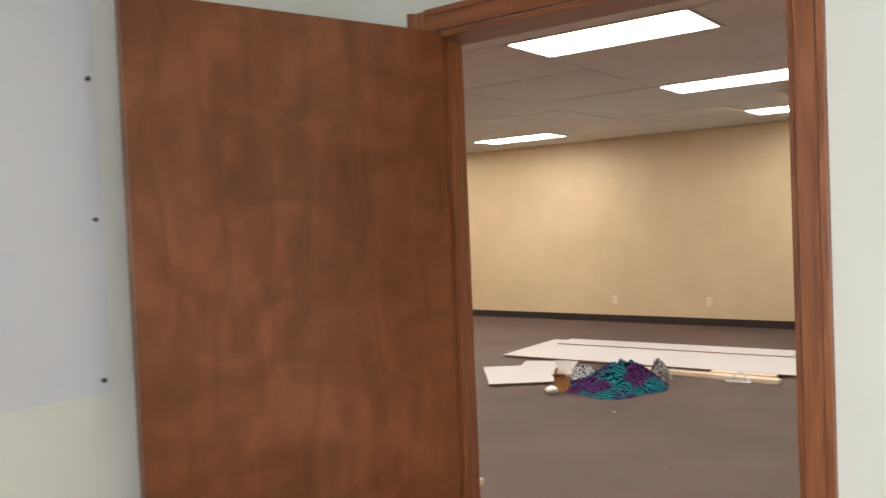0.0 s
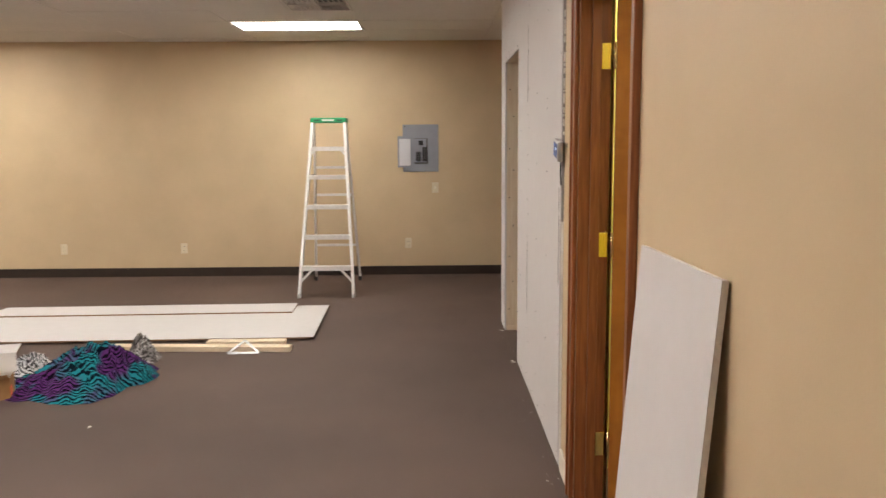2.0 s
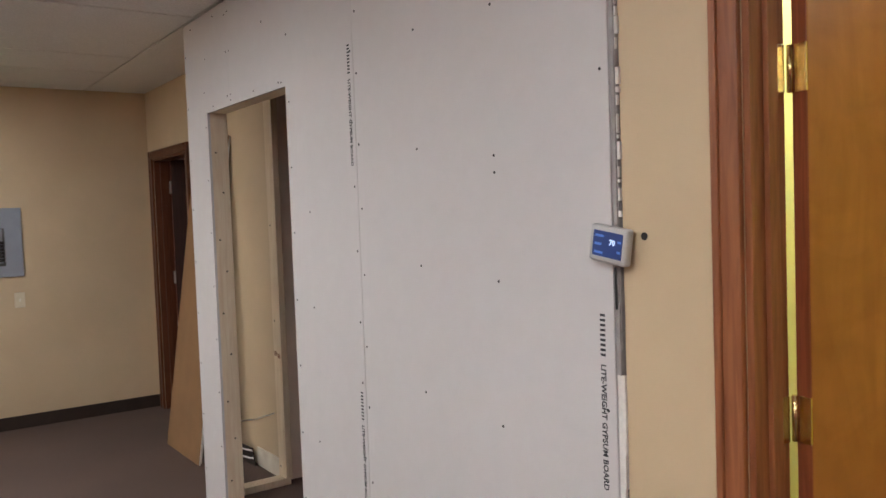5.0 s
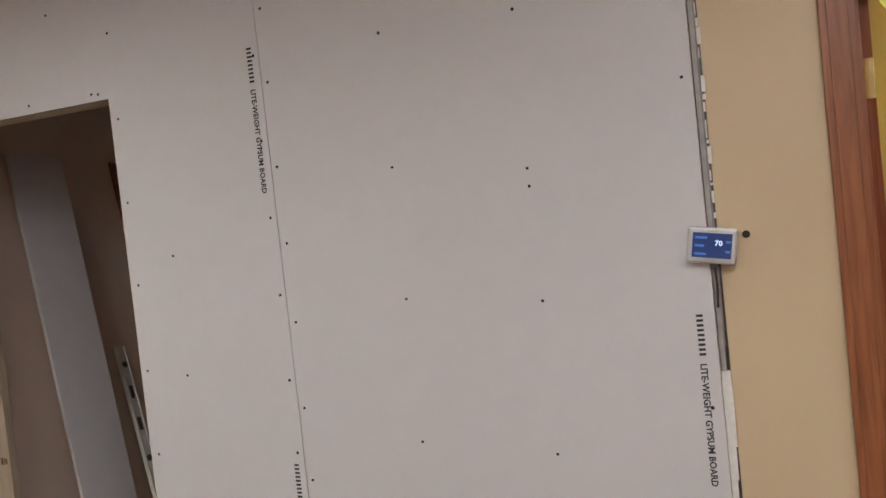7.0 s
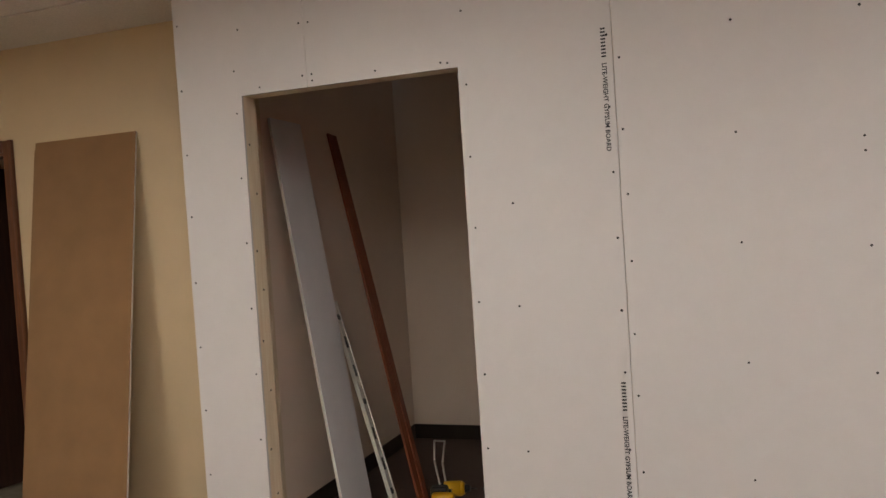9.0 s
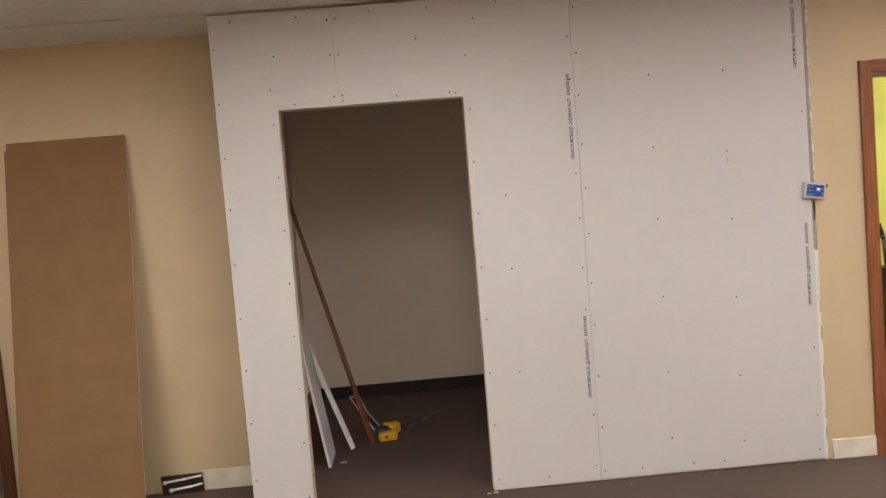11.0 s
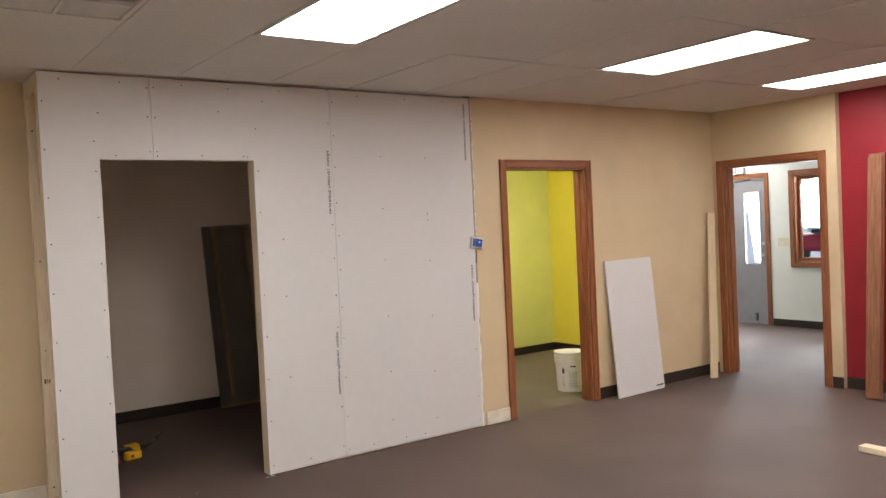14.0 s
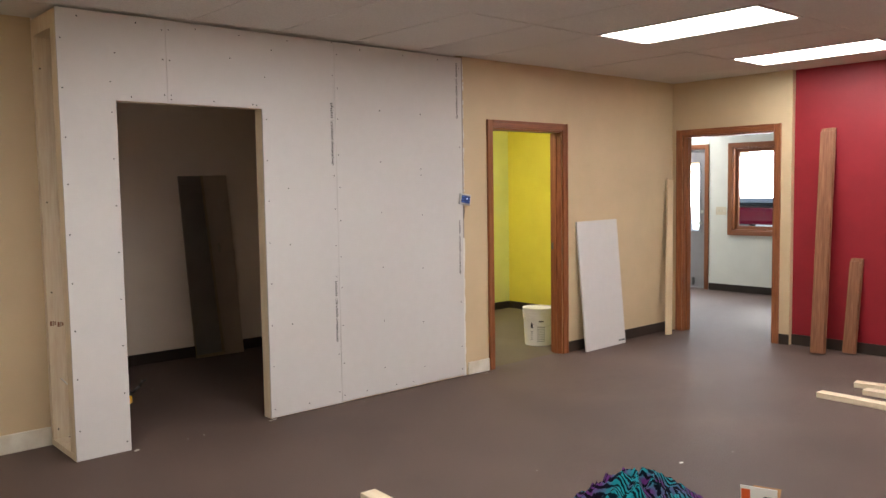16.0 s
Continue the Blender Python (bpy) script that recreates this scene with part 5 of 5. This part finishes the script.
def exit_door():
    t = thing("door_exit", (XE, (EX0 + EX1) / 2, 0), "grey steel exit door with a narrow glass lite and oak frame", "door", kind="structure")
    w = 0.065
    for a, b in ((EX0 - w, EX0), (EX1, EX1 + w)):
        part("side_casing", B(XE - 0.018, XE, a, b, 0, 2.06 + w, bev=0.003), OAK, t)
    part("head_casing", B(XE - 0.018, XE, EX0, EX1, 2.06, 2.06 + w, bev=0.003), OAK_Y, t)
    part("jamb", BB((XE, XE + 0.16, EX0 - 0.002, EX0 + 0.02, 0, 2.05), (XE, XE + 0.16, EX1 - 0.02, EX1 + 0.002, 0, 2.05), (XE, XE + 0.16, EX0 + 0.02, EX1 - 0.02, 2.035, 2.062)), STEEL_DOOR, t)
    x0, x1 = XE + 0.03, XE + 0.075
    ly0, ly1, lz0, lz1 = EX0 + 0.10, EX0 + 0.36, 0.84, 1.88
    part("leaf", BB((x0, x1, EX0 + 0.022, ly0, 0.01, 2.03), (x0, x1, ly1, EX1 - 0.022, 0.01, 2.03), (x0, x1, ly0, ly1, 0.01, lz0), (x0, x1, ly0, ly1, lz1, 2.03)), STEEL_DOOR, t)
    part("lite_frame", BB((x0 - 0.008, x0, ly0 - 0.02, ly0 + 0.012, lz0 - 0.02, lz1 + 0.02), (x0 - 0.008, x0, ly1 - 0.012, ly1 + 0.02, lz0 - 0.02, lz1 + 0.02),
                          (x0 - 0.008, x0, ly0 + 0.012, ly1 - 0.012, lz0 - 0.02, lz0 + 0.012), (x0 - 0.008, x0, ly0 + 0.012, ly1 - 0.012, lz1 - 0.012, lz1 + 0.02)), STEEL_DOOR, t)
    g = part("pane", B(x0 + 0.018, x0 + 0.024, ly0, ly1, lz0, lz1), GLASS, t, "glass lite")
    g.visible_shadow = False
    kb = bmesh.new()
    cyl(kb, (x0, EX0 + 0.065, 0.98), (x0 - 0.03, EX0 + 0.065, 0.98), 0.014)
    cyl(kb, (x0 - 0.03, EX0 + 0.065, 0.98), (x0 - 0.055, EX0 + 0.065, 0.98), 0.026, 0.022)
    part("knob", kb, NICKEL, t)
    part("deadbolt", cyl(bmesh.new(), (x0, EX0 + 0.065, 1.14), (x0 - 0.016, EX0 + 0.065, 1.14), 0.024), NICKEL, t)
    part("closer", BB((x0 - 0.055, x0, EX0 + 0.50, EX0 + 0.74, 1.94, 2.0), bev=0.006), STEEL, t, "dark door closer")
    part("closer_arm", tube(bmesh.new(), [(x0 - 0.06, EX0 + 0.55, 2.005), (x0 - 0.22, EX0 + 0.36, 2.015), (x0 - 0.05, EX0 + 0.2, 2.04)], 0.009), STEEL, t)
    part("kick_stop", BB((x0 - 0.03, x0, EX0 + 0.18, EX0 + 0.21, 0.05, 0.16), bev=0.004), STEEL, t)
    for z in (0.25, 1.05, 1.8):
        part("hinge", cyl(bmesh.new(), (x0 - 0.006, EX1 - 0.022, z - 0.05), (x0 - 0.006, EX1 - 0.022, z + 0.05), 0.008, n=10), NICKEL, t)


exit_door()


def window():
    t = thing("window_1", (XE, (WN0 + WN1) / 2, WZ0), "oak framed crank window with daylight behind", "window", kind="structure")
    w = 0.065
    for a, b in ((WN0 - w, WN0), (WN1, WN1 + w)):
        part("side_casing", B(XE - 0.018, XE, a, b, WZ0 - w, WZ1 + w, bev=0.003), OAK, t)
    part("head_casing", B(XE - 0.018, XE, WN0, WN1, WZ1, WZ1 + w, bev=0.003), OAK_Y, t)
    part("sill", B(XE - 0.03, XE, WN0, WN1, WZ0 - w, WZ0, bev=0.004), OAK_Y, t)
    part("jamb_liner", BB((XE, XE + 0.16, WN0 - 0.001, WN0 + 0.016, WZ0, WZ1), (XE, XE + 0.16, WN1 - 0.016, WN1 + 0.001, WZ0, WZ1),
                          (XE, XE + 0.16, WN0 + 0.016, WN1 - 0.016, WZ0 - 0.001, WZ0 + 0.016), (XE, XE + 0.16, WN0 + 0.016, WN1 - 0.016, WZ1 - 0.016, WZ1 + 0.001)), OAK, t)
    a0, a1, c0, c1 = WN0 + 0.016, WN1 - 0.016, WZ0 + 0.016, WZ1 - 0.016
    part("sash", BB((XE + 0.06, XE + 0.1, a0, a0 + 0.045, c0, c1), (XE + 0.06, XE + 0.1, a1 - 0.045, a1, c0, c1), (XE + 0.06, XE + 0.1, a0 + 0.045, a1 - 0.045, c0, c0 + 0.05), (XE + 0.06, XE + 0.1, a0 + 0.045, a1 - 0.045, c1 - 0.05, c1), bev=0.002), OAK, t)
    g = part("pane", B(XE + 0.078, XE + 0.083, a0 + 0.04, a1 - 0.04, c0 + 0.045, c1 - 0.045), GLASS, t, "clear glass pane")
    g.visible_shadow = False
    part("crank", BB((XE + 0.03, XE + 0.058, (a0 + a1) / 2 - 0.05, (a0 + a1) / 2 + 0.05, c0, c0 + 0.018), bev=0.003), OLD_TRIM, t, "bronze window crank")


window()


def exit_sign():
    t = thing("exit_sign", (XE, 2.02, 2.2), "white exit sign with red letters above the door", "exit sign")
    part("box", B(XE - 0.05, XE, 1.84, 2.16, 2.13, 2.30, bev=0.006), WHITE_PL, t)
    tm = text_mesh("EXIT", 0.12)
    xs = [v.co.x for v in tm.verts]
    for v in tm.verts:
        v.co.x = (v.co.x - min(xs)) * 0.25 / (max(xs) - min(xs))
    part("lettering", tm, glow("exit_red", (0.6, 0.02, 0.02), 1.0), t, "red letters EXIT", m=Matrix.Translation((XE - 0.0508, 2.125, 2.155)) @ Matrix(((0, 0, -1, 0), (-1, 0, 0, 0), (0, 1, 0, 0), (0, 0, 0, 1))))


exit_sign()

# ---- outside ----
structure("ground", B(XE + 0.16, 600, -400, 400, -0.16, -0.02), SNOW, "snow covered ground outside", "ground")
CAR_RED = M("red_car_paint", (0.55, 0.02, 0.05), (0.5, 0.018, 0.045), 6, 0.25)


def parked_car():
    m = pose(19.0, 7.0, -0.02, 0, 0, 80)
    t = new("parked_car")
    t.matrix_basis = m
    tagged(t, "red parked car outside, its cabin whitened as by glare", "car")
    part("body", B(-2.1, 2.1, -0.85, 0.85, 0.36, 0.86, bev=0.12), CAR_RED, t, m=m)
    # cabin takes the snow white to imitate the glare outside
    part("cabin", B(-1.0, 1.1, -0.72, 0.72, 0.86, 1.30, bev=0.18), SNOW, t, "cabin in white that stands in for glare", m=m)
    for y in (-0.725, 0.722):
        part("side_window", B(-0.75, 0.85, y, y + 0.004, 0.90, 1.00), BLACK, t, m=m)
    for x in (-1.3, 1.3):
        for y in (-0.8, 0.62):
            w = part("wheel", cyl(bmesh.new(), (x, y, 0.31), (x, y + 0.18, 0.31), 0.31, n=20), BLACK, t, m=m)
            part("rim", cyl(bmesh.new(), (x, y - 0.004, 0.31), (x, y + 0.184, 0.31), 0.19, n=16), SILVER, w, m=m)
    for y in (-0.6, 0.4):
        part("headlight", B(2.07, 2.11, y, y + 0.2, 0.60, 0.70, bev=0.01), WHITE_PL, t, m=m)


parked_car()
